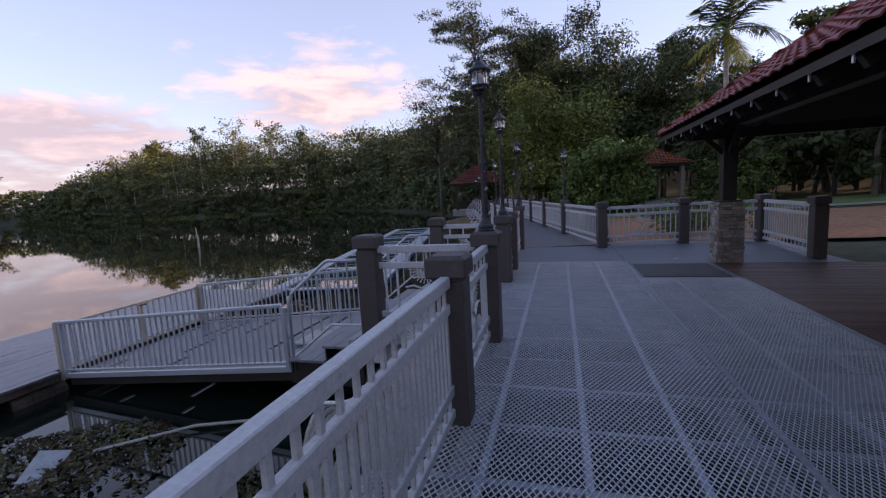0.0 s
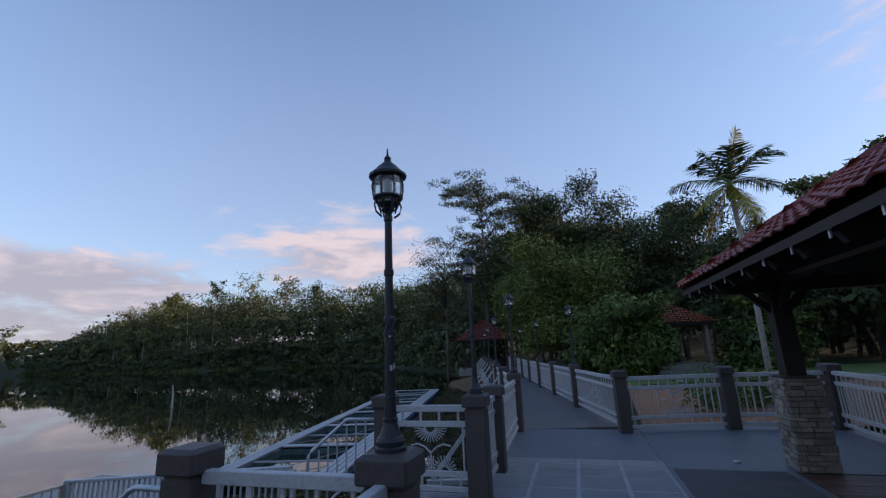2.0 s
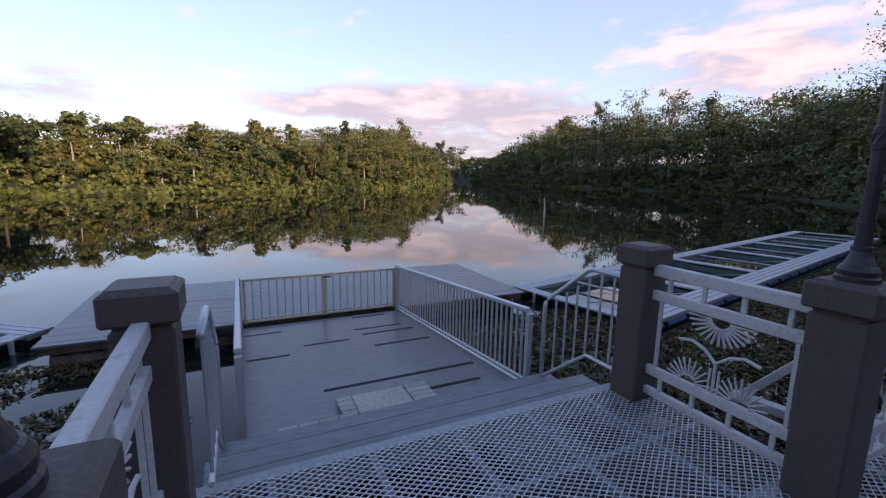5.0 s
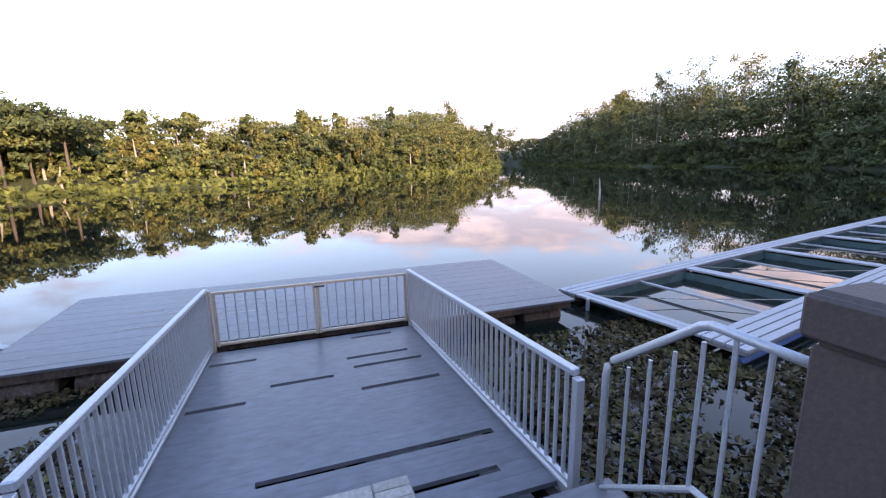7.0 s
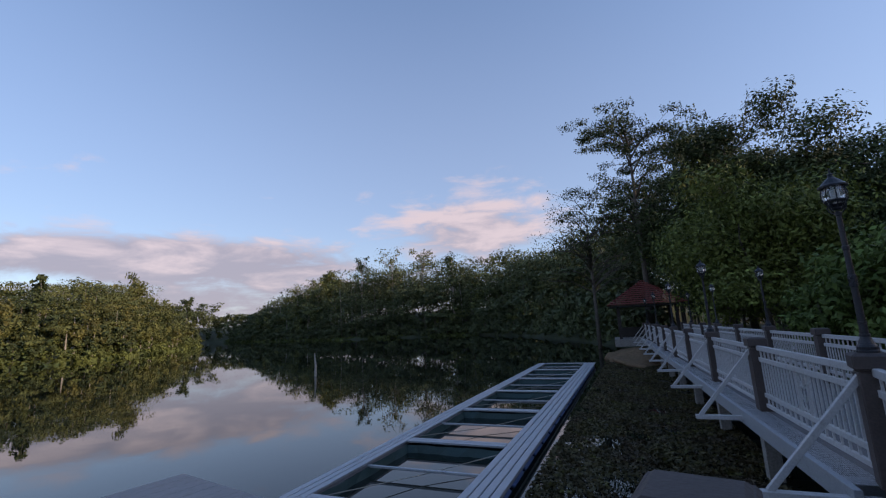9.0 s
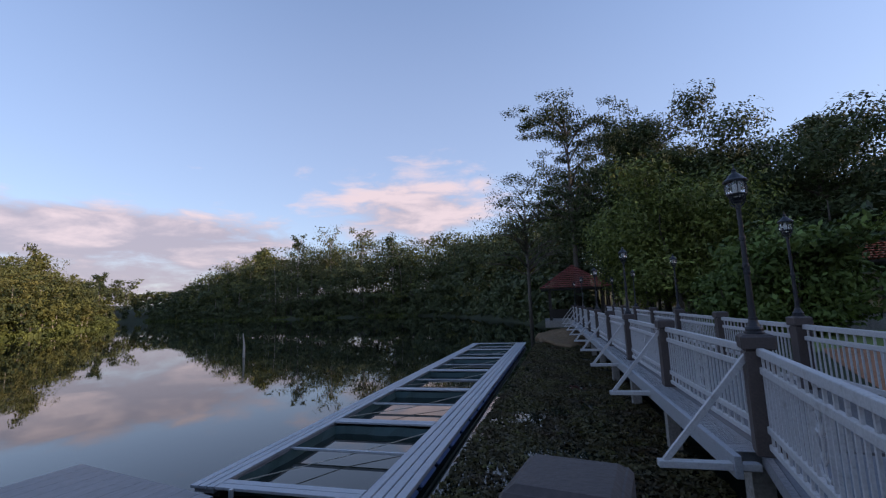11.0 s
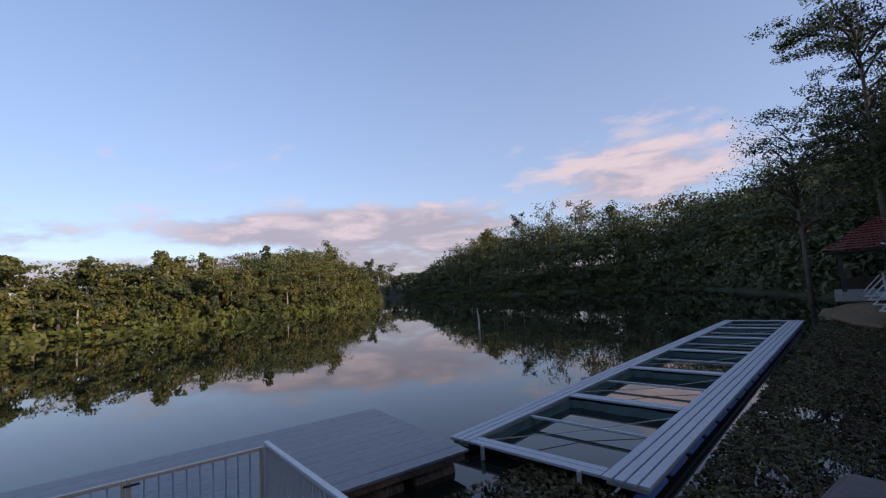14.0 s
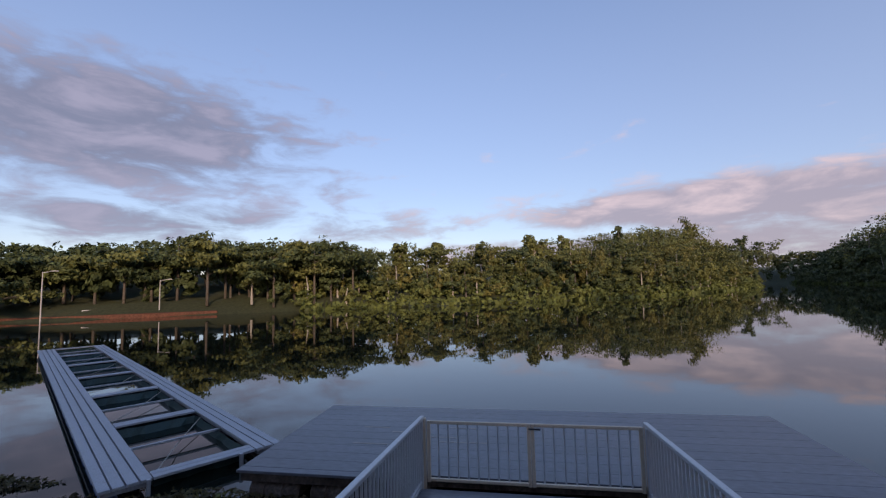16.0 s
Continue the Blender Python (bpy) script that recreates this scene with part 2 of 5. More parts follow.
GROUND = material("forest_ground_and_grass", (0.055, 0.065, 0.026), 0.9, 0, 0.3, 0.06, 3, 0.4, (0.038, 0.042, 0.02), spots=0.35, spot_colour=(0.10, 0.07, 0.035))
REDBANK = material("dark_red_earth", (0.145, 0.062, 0.042), 0.95, 0, 0.3, 0.4, 5, 0.3, (0.085, 0.05, 0.035), spots=0.3, spot_colour=(0.05, 0.05, 0.025), spec=0.1)
MOUND = material("dull_brown_earth", (0.20, 0.125, 0.075), 0.95, 0, 0.25, 0.5, 6, 0.3, (0.11, 0.085, 0.05), spots=0.35, spot_colour=(0.07, 0.08, 0.03), spec=0.1)
LAWN = material("lawn_grass", (0.16, 0.20, 0.05), 0.9, 0, 0.25, 0.4, 20, 0.3, (0.11, 0.15, 0.04))
PATHM = material("pale_footpath", (0.34, 0.30, 0.27), 0.85, 0, 0.15, 0.8, 15, 0.2)
BARK = material("grey_brown_bark", (0.13, 0.11, 0.09), 0.9, 0, 0.3, 2, 15, 0.4, (0.075, 0.06, 0.05))
PALEBARK = material("pale_trunk_bark", (0.42, 0.38, 0.33), 0.85, 0, 0.25, 1.2, 12, 0.3, (0.25, 0.22, 0.19))
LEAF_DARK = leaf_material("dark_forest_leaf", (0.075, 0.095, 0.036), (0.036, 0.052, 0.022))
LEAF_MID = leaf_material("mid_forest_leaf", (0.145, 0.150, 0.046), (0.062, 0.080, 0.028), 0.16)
# dark leaf lightened and greyed: distance haze mixed into the colour
LEAF_HAZED = leaf_material("hazed_hillside_leaf", (0.105, 0.120, 0.050), (0.055, 0.070, 0.030), 0.14)
LEAF_OLIVE = leaf_material("olive_forest_leaf", (0.165, 0.150, 0.045), (0.085, 0.092, 0.030), 0.16)
LEAF_LIGHT = leaf_material("light_feathery_leaf", (0.155, 0.18, 0.042), (0.088, 0.115, 0.03), 0.5)
LEAF_BUSH = leaf_material("bush_leaf", (0.125, 0.175, 0.042), (0.058, 0.09, 0.024), 0.6)
LEAF_PALM = leaf_material("palm_leaf", (0.075, 0.115, 0.030), (0.045, 0.075, 0.02), 0.6)
LEAF_YELLOW = leaf_material("yellowed_palm_leaf", (0.33, 0.27, 0.035), (0.2, 0.2, 0.035), 0.8)
WEED = material("floating_weed", (0.080, 0.066, 0.024), 0.6, 0, 0.38, 0.9, 4.0, 0.0, (0.050, 0.028, 0.018), spots=0.75, spot_colour=(0.150, 0.155, 0.032), island=0.35, spec=0.3)
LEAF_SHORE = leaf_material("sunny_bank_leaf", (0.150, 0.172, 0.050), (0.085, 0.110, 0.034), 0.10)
GRASS = leaf_material("shore_grass", (0.115, 0.135, 0.038), (0.07, 0.09, 0.028), 0.15)
RED_CLOTH = material("red_flag_cloth", (0.5, 0.03, 0.03), 0.8, 0, 0.1, 3, 20, 0.05)
BLUE_CLOTH = material("blue_flag_cloth", (0.03, 0.05, 0.3), 0.8, 0, 0.1, 3, 20, 0.05)
WATERM = water_material()


# ---- mesh helpers ----
def mesh_of(bm, name="mesh"):
    me = bpy.data.meshes.new(name)
    bm.to_mesh(me)
    bm.free()
    return me


def part(name, bm, mat, parent=None, label="", smooth=False):
    """Links a bmesh or a mesh as one object under its parent."""
    me = bm if isinstance(bm, bpy.types.Mesh) else mesh_of(bm, name)
    if mat and not me.materials:
        me.materials.append(mat)
    if smooth:
        me.shade_smooth()
    ob = new(name, me)
    if parent is not None:
        ob.parent = parent
    if label:
        ob["label"] = label
    return ob


def thing(name, label, category, group="", kind="", at=None):
    ob = new(name)
    ob.empty_display_size = 0.1
    if at is not None:
        ob.matrix_basis = at
    return tagged(ob, label, category, group, kind)


def box(bm, x0, x1, y0, y1, z0, z1, bevel=0.0, m=None):
    r = bmesh.ops.create_cube(bm, size=1.0)
    vs = r["verts"]
    for v in vs:
        v.co = Vector((x0 + (v.co.x + 0.5) * (x1 - x0), y0 + (v.co.y + 0.5) * (y1 - y0), z0 + (v.co.z + 0.5) * (z1 - z0)))
    if bevel:
        es = list({e for v in vs for e in v.link_edges})
        made = bmesh.ops.bevel(bm, geom=es, offset=bevel, segments=1, affect="EDGES")
        vs = list({v for f in made["faces"] for v in f.verts} | {v for v in vs if v.is_valid})
    if m is not None:
        bmesh.ops.transform(bm, matrix=m, verts=[v for v in vs if v.is_valid])
    return bm


def boxed(*a, bevel=0.0, m=None):
    return box(bmesh.new(), *a, bevel=bevel, m=m)


def lathe(rings, n=16, bm=None, at=(0, 0)):
    """A turned body from (radius, height) rings, closed at both ends."""
    bm = bm or bmesh.new()
    loops = [[bm.verts.new((at[0] + r * math.cos(2 * math.pi * k / n), at[1] + r * math.sin(2 * math.pi * k / n), z)) for k in range(n)] for r, z in rings]
    for a, b in zip(loops, loops[1:]):
        for k in range(n):
            bm.faces.new((a[k], a[(k + 1) % n], b[(k + 1) % n], b[k]))
    bm.faces.new(loops[0][::-1])
    bm.faces.new(loops[-1])
    return bm


def tube(points, radius, n=8, bm=None):
    """A round bar along a line of points; radius may be one number or one for each point."""
    bm = bm or bmesh.new()
    pts = [Vector(p) for p in points]
    rad = radius if isinstance(radius, (list, tuple)) else [radius] * len(pts)
    loops = []
    for i, p in enumerate(pts):
        d = (pts[min(i + 1, len(pts) - 1)] - pts[max(i - 1, 0)]).normalized()
        side = d.cross(Vector((0, 0, 1)) if abs(d.z) < 0.9 else Vector((1, 0, 0))).normalized()
        up = side.cross(d)
        loops.append([bm.verts.new(p + rad[i] * (math.cos(2 * math.pi * k / n) * side + math.sin(2 * math.pi * k / n) * up)) for k in range(n)])
    for a, b in zip(loops, loops[1:]):
        for k in range(n):
            bm.faces.new((a[k], a[(k + 1) % n], b[(k + 1) % n], b[k]))
    bm.faces.new(loops[0][::-1])
    bm.faces.new(loops[-1])
    return bm


def quads_mesh(name, q):
    """A mesh of loose quads from an array of n x 4 x 3."""
    n = len(q)
    me = bpy.data.meshes.new(name)
    me.vertices.add(4 * n)
    me.vertices.foreach_set("co", q.reshape(-1).astype(np.float32))
    me.loops.add(4 * n)
    me.loops.foreach_set("vertex_index", np.arange(4 * n, dtype=np.int32))
    me.polygons.add(n)
    me.polygons.foreach_set("loop_start", np.arange(0, 4 * n, 4, dtype=np.int32))
    me.update(calc_edges=True)
    return me


def leaf_quads(rng, centres, size, aspect=1.0, droop=0.0, facing=None, loose=0.75):
    """Small leaf sprays, one quad at each centre; they face outward from their clump where facing is given, else at random."""
    n = len(centres)
    if facing is None:
        a = rng.normal(size=(n, 3))
        a[:, 2] -= droop
    else:
        f = facing / (np.linalg.norm(facing, axis=1)[:, None] + 1e-9) + rng.normal(size=(n, 3)) * loose * 0.6
        f /= np.linalg.norm(f, axis=1)[:, None] + 1e-9
        a = np.cross(f, rng.normal(size=(n, 3)))
    a /= np.linalg.norm(a, axis=1)[:, None] + 1e-9
    b = np.cross(a, rng.normal(size=(n, 3)) if facing is None else f)
    b /= np.linalg.norm(b, axis=1)[:, None] + 1e-9
    s = np.asarray(size).reshape(-1, 1) * rng.uniform(0.6, 1.3, (n, 1))
    a, b = a * s * 0.5 * aspect, b * s * 0.5
    return np.stack([centres - a, centres + b * 0.8, centres + a, centres - b * 0.8], 1)

# ---- ground, lake and far shore ----
LAKE = np.array([(0.3, -40), (0.3, -6), (0.3, 7), (1.6, 10), (1.0, 17), (-2.2, 29), (-5.0, 37), (-10, 47), (-17, 58), (-29, 75), (-45, 96), (-70, 116), (-118, 108),
                 (-190, 122), (-260, 140), (-262, 126), (-165, 84), (-104, 42), (-80, 17), (-66, -3), (-57, -24), (-46, -40), (-36, -58), (-18, -80)], float)


def shore_distance(x, y):
    """Metres to the lake's edge, below zero on the water."""
    px, py = np.asarray(x, float), np.asarray(y, float)
    best = np.full(px.shape, 1e9)
    inside = np.zeros(px.shape, bool)
    for (x0, y0), (x1, y1) in zip(LAKE, np.roll(LAKE, -1, axis=0)):
        dx, dy = x1 - x0, y1 - y0
        t = np.clip(((px - x0) * dx + (py - y0) * dy) / (dx * dx + dy * dy), 0, 1)
        best = np.minimum(best, np.hypot(px - x0 - t * dx, py - y0 - t * dy))
        cross = ((y0 > py) != (y1 > py)) & (px < dx * (py - y0) / (dy + 1e-12) + x0)
        inside ^= cross
    return np.where(inside, -best, best)


# height angle of the ridge woods by bearing from the jetty (degrees)
# bearings past -60 lie out of view, raised to keep sun off the jetty
RIDGE = np.array([(-180, 12), (-120, 18), (-90, 21), (-60, 19), (-36, 15.5), (-24, 15.5), (-17, 15), (-10, 15.5), (-5, 18), (0, 20.5), (5, 20.5), (9, 18), (13, 12), (20, 10), (27, 9.58), (34, 9.8), (40, 9.8), (44, 8.44),
                  (51, 6.38), (55, 4.56), (58.5, 2.3), (62, 3.19), (66, 4.79), (71, 6.38), (82, 5.47), (90, 5.36), (100, 5.36), (111, 5.24), (117, 6.38), (124, 6.3), (130, 6.3),
                  (138, 5.7), (145, 5.0), (152, 5.2), (180, 7.98)], float)


def ridge_top(x, y):
    """How high the woods reach at a place, in metres."""
    b = np.degrees(np.arctan2(-(x + 1.3), y - 2.2))
    d = np.hypot(x + 1.3, y - 2.2)
    return 1.6 + d * np.tan(np.radians(np.interp(b, RIDGE[:, 0], RIDGE[:, 1])))


def ground_height(x, y):
    d = shore_distance(x, y)
    near = (x > -12) & (y > -40)
    bank = np.where(d < 0, -2.4, WATER + 0.05 + np.clip(d, 0, 2.4) * 0.45)
    rise = np.where(near, np.clip(d - 27, 0, 60) * 0.26, np.clip(d - 1.5, 0, 45) * np.where(y > 60, 0.20, 0.12))
    flat = np.where(near, np.clip((d - 7) / 22, 0, 1) * 0.55, 0)
    return np.where(d < 0, np.maximum(-2.4, WATER + d * 0.6), bank + rise + flat)


def build_ground():
    rings = [0.0] + list(np.geomspace(2.0, 1500, 84))
    n = 220
    verts = [(0.0, 0.0)]
    for r in rings[1:]:
        for k in range(n):
            a = 2 * math.pi * k / n
            verts.append((r * math.cos(a), r * math.sin(a)))
    v = np.array(verts)
    v[:, 0] += 2
    h = ground_height(v[:, 0], v[:, 1])
    faces = [(0, 1 + k, 1 + (k + 1) % n) for k in range(n)]
    for i in range(len(rings) - 2):
        a, b = 1 + i * n, 1 + (i + 1) * n
        faces += [(a + k, b + k, b + (k + 1) % n, a + (k + 1) % n) for k in range(n)]
    me = bpy.data.meshes.new("ground")
    me.from_pydata([(p[0], p[1], z) for p, z in zip(v, h)], [], faces)
    me.update()
    tagged(part("ground", me, GROUND, smooth=True), "uneven grassy and forested ground around the lake", "ground", kind="structure")
    bm = bmesh.new()
    bm.faces.new([bm.verts.new((x, y, WATER)) for x, y in LAKE + np.sign(LAKE - LAKE.mean(0)) * 1.5])
    bmesh.ops.triangulate(bm, faces=bm.faces)
    bm.normal_update()
    for f in bm.faces:
        if f.normal.z < 0:
            f.normal_flip()
    tagged(part("lake_water", bm, WATERM), "dark still lake water mirroring sky and woods", "water", kind="structure")


build_ground()

# strip of earth, lawn and path on the landward side
def land_sheet(name, x0, x1, y0, y1, lift, mat, label, slant=0.0):
    xs, ys = np.linspace(x0, x1, 26), np.linspace(y0, y1, 26)
    gx, gy = np.meshgrid(xs, ys)
    gx = gx + (gy - y0) * slant
    gz = ground_height(gx.ravel(), gy.ravel()).reshape(gx.shape) + lift
    verts = [(float(a), float(b), float(c)) for a, b, c in zip(gx.ravel(), gy.ravel(), gz.ravel())]
    faces = [(j * 26 + i, j * 26 + i + 1, (j + 1) * 26 + i + 1, (j + 1) * 26 + i) for j in range(25) for i in range(25)]
    me = bpy.data.meshes.new(name)
    me.from_pydata(verts, [], faces)
    tagged(part(name, me, mat, smooth=True), label, "ground", kind="structure")


land_sheet("bare_earth", 2.4, 18, 8.6, 18.6, 0.10, EARTH, "bare orange earth beside the landing", 0.05)
land_sheet("lawn", 2.6, 26, 18.4, 26, 0.14, LAWN, "mown green lawn behind the landing", 0.0)
land_sheet("footpath", 5.0, 26, 18.7, 19.6, 0.19, PATHM, "pale footpath crossing the lawn", 0.0)


# ---- woods ----
def crown_points(rng, n, centre, rx, ry, rz, clumps):
    """Leaf places in clumps on and in an uneven crown."""
    c = rng.normal(size=(clumps, 3))
    c /= np.linalg.norm(c, axis=1)[:, None]
    c *= rng.uniform(0.45, 1.0, (clumps, 1))
    pick = rng.integers(0, clumps, n)
    off = rng.normal(size=(n, 3))
    off *= (rng.uniform(0.55, 1.0, (n, 1)) / (np.linalg.norm(off, axis=1)[:, None] + 1e-9)) * 0.29
    p = c[pick] + off
    face = off * 2.6 + c[pick] * 0.7 + np.array((0, 0, 0.35))
    return np.asarray(centre) + p * (rx, ry, rz), face


def woods(name, label, seed, places, heights, leaf, mat, per=170, width=0.30, base=0.1, bark=None):
    """A far wood of many crowns as one body of leaf sprays, with its trunks."""
    rng = np.random.default_rng(seed)
    bark = bark or (PALEBARK if mat is not LEAF_DARK and mat is not LEAF_HAZED else BARK)
    allq, trunks = [], bmesh.new()
    for (x, y), h in zip(places, heights):
        g = float(ground_height(np.array([x]), np.array([y]))[0])
        w = max(1.2, h * width * rng.uniform(0.75, 1.3))
        lo = base + rng.uniform(0, 0.2)
        cz = g + h * (lo + 1) / 2
        kind = rng.random()
        if kind > 0.93:
            h *= 1.10
        if kind < 0.22:                                 # flat-topped crown
            pts, face = crown_points(rng, per, (x, y, g + h * 0.86), w * 1.25, w * 1.25, h * 0.13, 12)
        elif kind < 0.34:                               # slim upright crown
            pts, face = crown_points(rng, per * 2 // 3, (x, y, cz), w * 0.6, w * 0.6, h * 0.42, 12)
        else:
            pts, face = crown_points(rng, per, (x, y, cz), w, w, h * (1 - lo) / 2, 11)
        allq.append(leaf_quads(rng, pts, np.full(len(pts), leaf * rng.uniform(0.75, 1.15)), 1.5, 0.3, face))
        if rng.random() < 0.45:
            tube([(x, y, g - 0.2), (x + rng.normal() * 0.2, y, g + h * 0.45), (x + rng.normal() * 0.4, y, g + h * 0.8)], [0.16, 0.11, 0.04], 5, trunks)
    ob = tagged(new(name), label, "forest", kind="stuff")
    part("foliage", quads_mesh(name, np.concatenate(allq)), mat, ob)
    part("trunks", trunks, bark, ob)
    return ob


def scatter(seed, n, x0, x1, y0, y1, dmin, dmax, keep=lambda x, y: np.ones(x.shape, bool)):
    rng = np.random.default_rng(seed)
    x, y = rng.uniform(x0, x1, n), rng.uniform(y0, y1, n)
    d = shore_distance(x, y)
    ok = (d > dmin) & (d < dmax) & keep(x, y)
    return np.stack([x[ok], y[ok]], 1)


def wooded(name, label, seed, pts, leaf, mat, per, share=(0.72, 1.0), width=0.3, least=3.0):
    rng = np.random.default_rng(seed + 7)
    g = ground_height(pts[:, 0], pts[:, 1])
    top = ridge_top(pts[:, 0], pts[:, 1]) * 1.0
    d = shore_distance(pts[:, 0], pts[:, 1])
    h = (top - g) * (share[0] + (share[1] - share[0]) * rng.random(len(pts)) ** 1.3) * np.clip(0.30 + d / 14, 0.30, 1.0)
    return woods(name, label, seed, pts, np.maximum(h, least), leaf, mat, per, width)


def bearing_of(x, y):
    return np.degrees(np.arctan2(-x, y))


west = scatter(1, 5200, -150, -30, -75, 80, 0.8, 24, lambda x, y: (bearing_of(x, y) > 62) & (bearing_of(x, y) < 122))
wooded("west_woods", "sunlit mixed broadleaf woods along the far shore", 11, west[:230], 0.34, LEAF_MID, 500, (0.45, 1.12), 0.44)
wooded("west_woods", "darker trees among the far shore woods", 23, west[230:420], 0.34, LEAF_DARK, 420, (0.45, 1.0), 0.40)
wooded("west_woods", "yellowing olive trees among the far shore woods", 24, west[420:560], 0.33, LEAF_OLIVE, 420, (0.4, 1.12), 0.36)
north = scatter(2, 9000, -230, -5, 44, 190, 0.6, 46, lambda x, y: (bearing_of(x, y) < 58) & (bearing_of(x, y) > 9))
# hillside leaves carry the haze in their colour
wooded("north_woods", "shaded forested hillside along the lake", 12, north[:700], 0.54, LEAF_HAZED, 330, (0.45, 0.98), 0.42)
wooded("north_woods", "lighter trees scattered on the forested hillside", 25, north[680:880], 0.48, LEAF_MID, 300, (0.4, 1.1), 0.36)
inlet = scatter(3, 5000, -330, -120, 60, 210, 0.5, 40, lambda x, y: bearing_of(x, y) > 52)
wooded("inlet_woods", "distant woods round the lake inlet", 13, inlet[:110], 0.9, LEAF_MID, 170, (0.6, 1.0))
gap = scatter(10, 9000, -300, -150, 84, 210, 0.3, 26, lambda x, y: (bearing_of(x, y) > 54) & (bearing_of(x, y) < 66))
wooded("inlet_woods", "hazy dark trees closing the end of the lake inlet", 26, gap[:110], 0.9, LEAF_HAZED, 180, (0.7, 1.25), least=4.5)
east = scatter(4, 6000, -14, 70, 26, 90, 7, 60, lambda x, y: (bearing_of(x, y) < 12) & (y > 27) & ((y > 38) | (x > 13)))
wooded("east_woods", "dark tall forest on the landward slope", 14, east[:330], 0.29, LEAF_DARK, 680, (0.55, 0.95), 0.26)
# mostly unseen woods, added to block the low sun from the deck
back = scatter(5, 5000, 24, 95, -90, 30, 16, 90)
wooded("sun_screen_woods", "mostly unseen dark forest behind the pavilion, added to screen the sun", 15, back[:260], 0.9, LEAF_DARK, 110, (0.8, 1.1), 0.3)
garden = scatter(8, 3000, 9, 48, 23, 42, 7, 60, lambda x, y: bearing_of(x, y) < -17)
wooded("garden_woods", "dark trees and shrubs behind the lawn", 19, garden[:110], 0.34, LEAF_DARK, 420, (0.3, 0.75), 0.4)
park = scatter(9, 6000, -115, -18, -115, -15, 5, 42, lambda x, y: (bearing_of(x, y) > 110) & (bearing_of(x, y) < 158))
wooded("park_woods", "dark trees behind the park on the far bank", 20, park[:260], 0.6, LEAF_DARK, 200, (0.55, 1.0), 0.45)
south = scatter(6, 4000, -60, 0, -130, -50, 5, 45)
wooded("south_woods", "dark park trees beyond the southern shore", 16, south[:110], 0.6, LEAF_DARK, 260, (0.7, 1.05), 0.42)


def understory(name, label, seed, n, keep, mat, leaf, lo, hi, per):
    """Low bushes and creepers hanging over the water's edge."""
    rng = np.random.default_rng(seed)
    x, y = rng.uniform(-240, -5, n), rng.uniform(-70, 150, n)
    d = shore_distance(x, y)
    ok = (d > 0.1) & (d < 13) & keep(x, y) & (rng.random(n) < np.where(d < 4.5, 1.0, 0.6))
    pts = np.stack([x[ok], y[ok]], 1)
    q = []
    for px, py in pts:
        g = float(ground_height(np.array([px]), np.array([py]))[0])
        h = rng.uniform(lo, hi) * (1.0 if float(shore_distance(np.array([px]), np.array([py]))[0]) < 4.5 else 1.5)
        w = h * rng.uniform(0.6, 1.1)
        cp, face = crown_points(rng, per, (px, py, max(g, WATER) + h * 0.45), w, w, h * 0.5, 7)
        q.append(leaf_quads(rng, cp, np.full(per, leaf), 1.5, 0.4, face))
    tagged(part(name, quads_mesh(name, np.concatenate(q)), mat), label, "bushes", kind="stuff")


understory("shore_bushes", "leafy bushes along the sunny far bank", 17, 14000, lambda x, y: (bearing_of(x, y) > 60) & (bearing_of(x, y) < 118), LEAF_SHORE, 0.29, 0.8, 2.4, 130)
understory("shore_bushes", "dark bushes and creepers along the shaded bank", 18, 14000, lambda x, y: (bearing_of(x, y) < 60) & (bearing_of(x, y) > 10), LEAF_HAZED, 0.46, 1.5, 4.4, 115)


# ---- deck ----
BAY_X = [(-0.40, 0.25), (0.25, 0.84), (0.84, 1.43), (1.43, 2.02), (2.02, 2.53), (2.53, 3.04), (3.04, 3.54)]
DECK_END, DECK_FAR = 3.5, 5.3      # where the grating ends east and west of the main seam
ROW = 0.6


def grating_mesh(w=0.66, l=0.6, px=0.044, py=0.066, t=0.0062):
    """Expanded steel: two crossing families of thin raised strands, cut to the panel."""
    bm = bmesh.new()
    slope = py / px
    for sgn in (1, -1):
        ux, uy = 1 / math.hypot(1, slope), sgn * slope / math.hypot(1, slope)
        nx, ny = -uy, ux
        k0 = int(-(w * slope + l) / py) - 2
        for k in range(k0, -k0):
            c = k * py                                  # y = c + sgn*slope*x
            xs = sorted([(0 - c) / (sgn * slope), (l - c) / (sgn * slope)])
            a, b = max(0.0, xs[0]), min(w, xs[1])
            if b - a < 0.004:
                continue
            p, q = Vector((a, c + sgn * slope * a, 0)), Vector((b, c + sgn * slope * b, 0))
            s = Vector((nx, ny, 0)) * t * 0.5
            up = Vector((0, 0, 0.0030 if sgn > 0 else 0.0022))
            top = [bm.verts.new(v) for v in (p - s + up, q - s + up, q + s + up, p + s + up)]
            bot = [bm.verts.new(v) for v in (p - s * 1.2 - up, q - s * 1.2 - up, q + s * 1.2 - up, p + s * 1.2 - up)]
            bm.faces.new(top)
            bm.faces.new((bot[0], bot[1], top[1], top[0]))
            bm.faces.new((top[3], top[2], bot[2], bot[3]))
    bm.normal_update()
    return mesh_of(bm, "grating_panel")


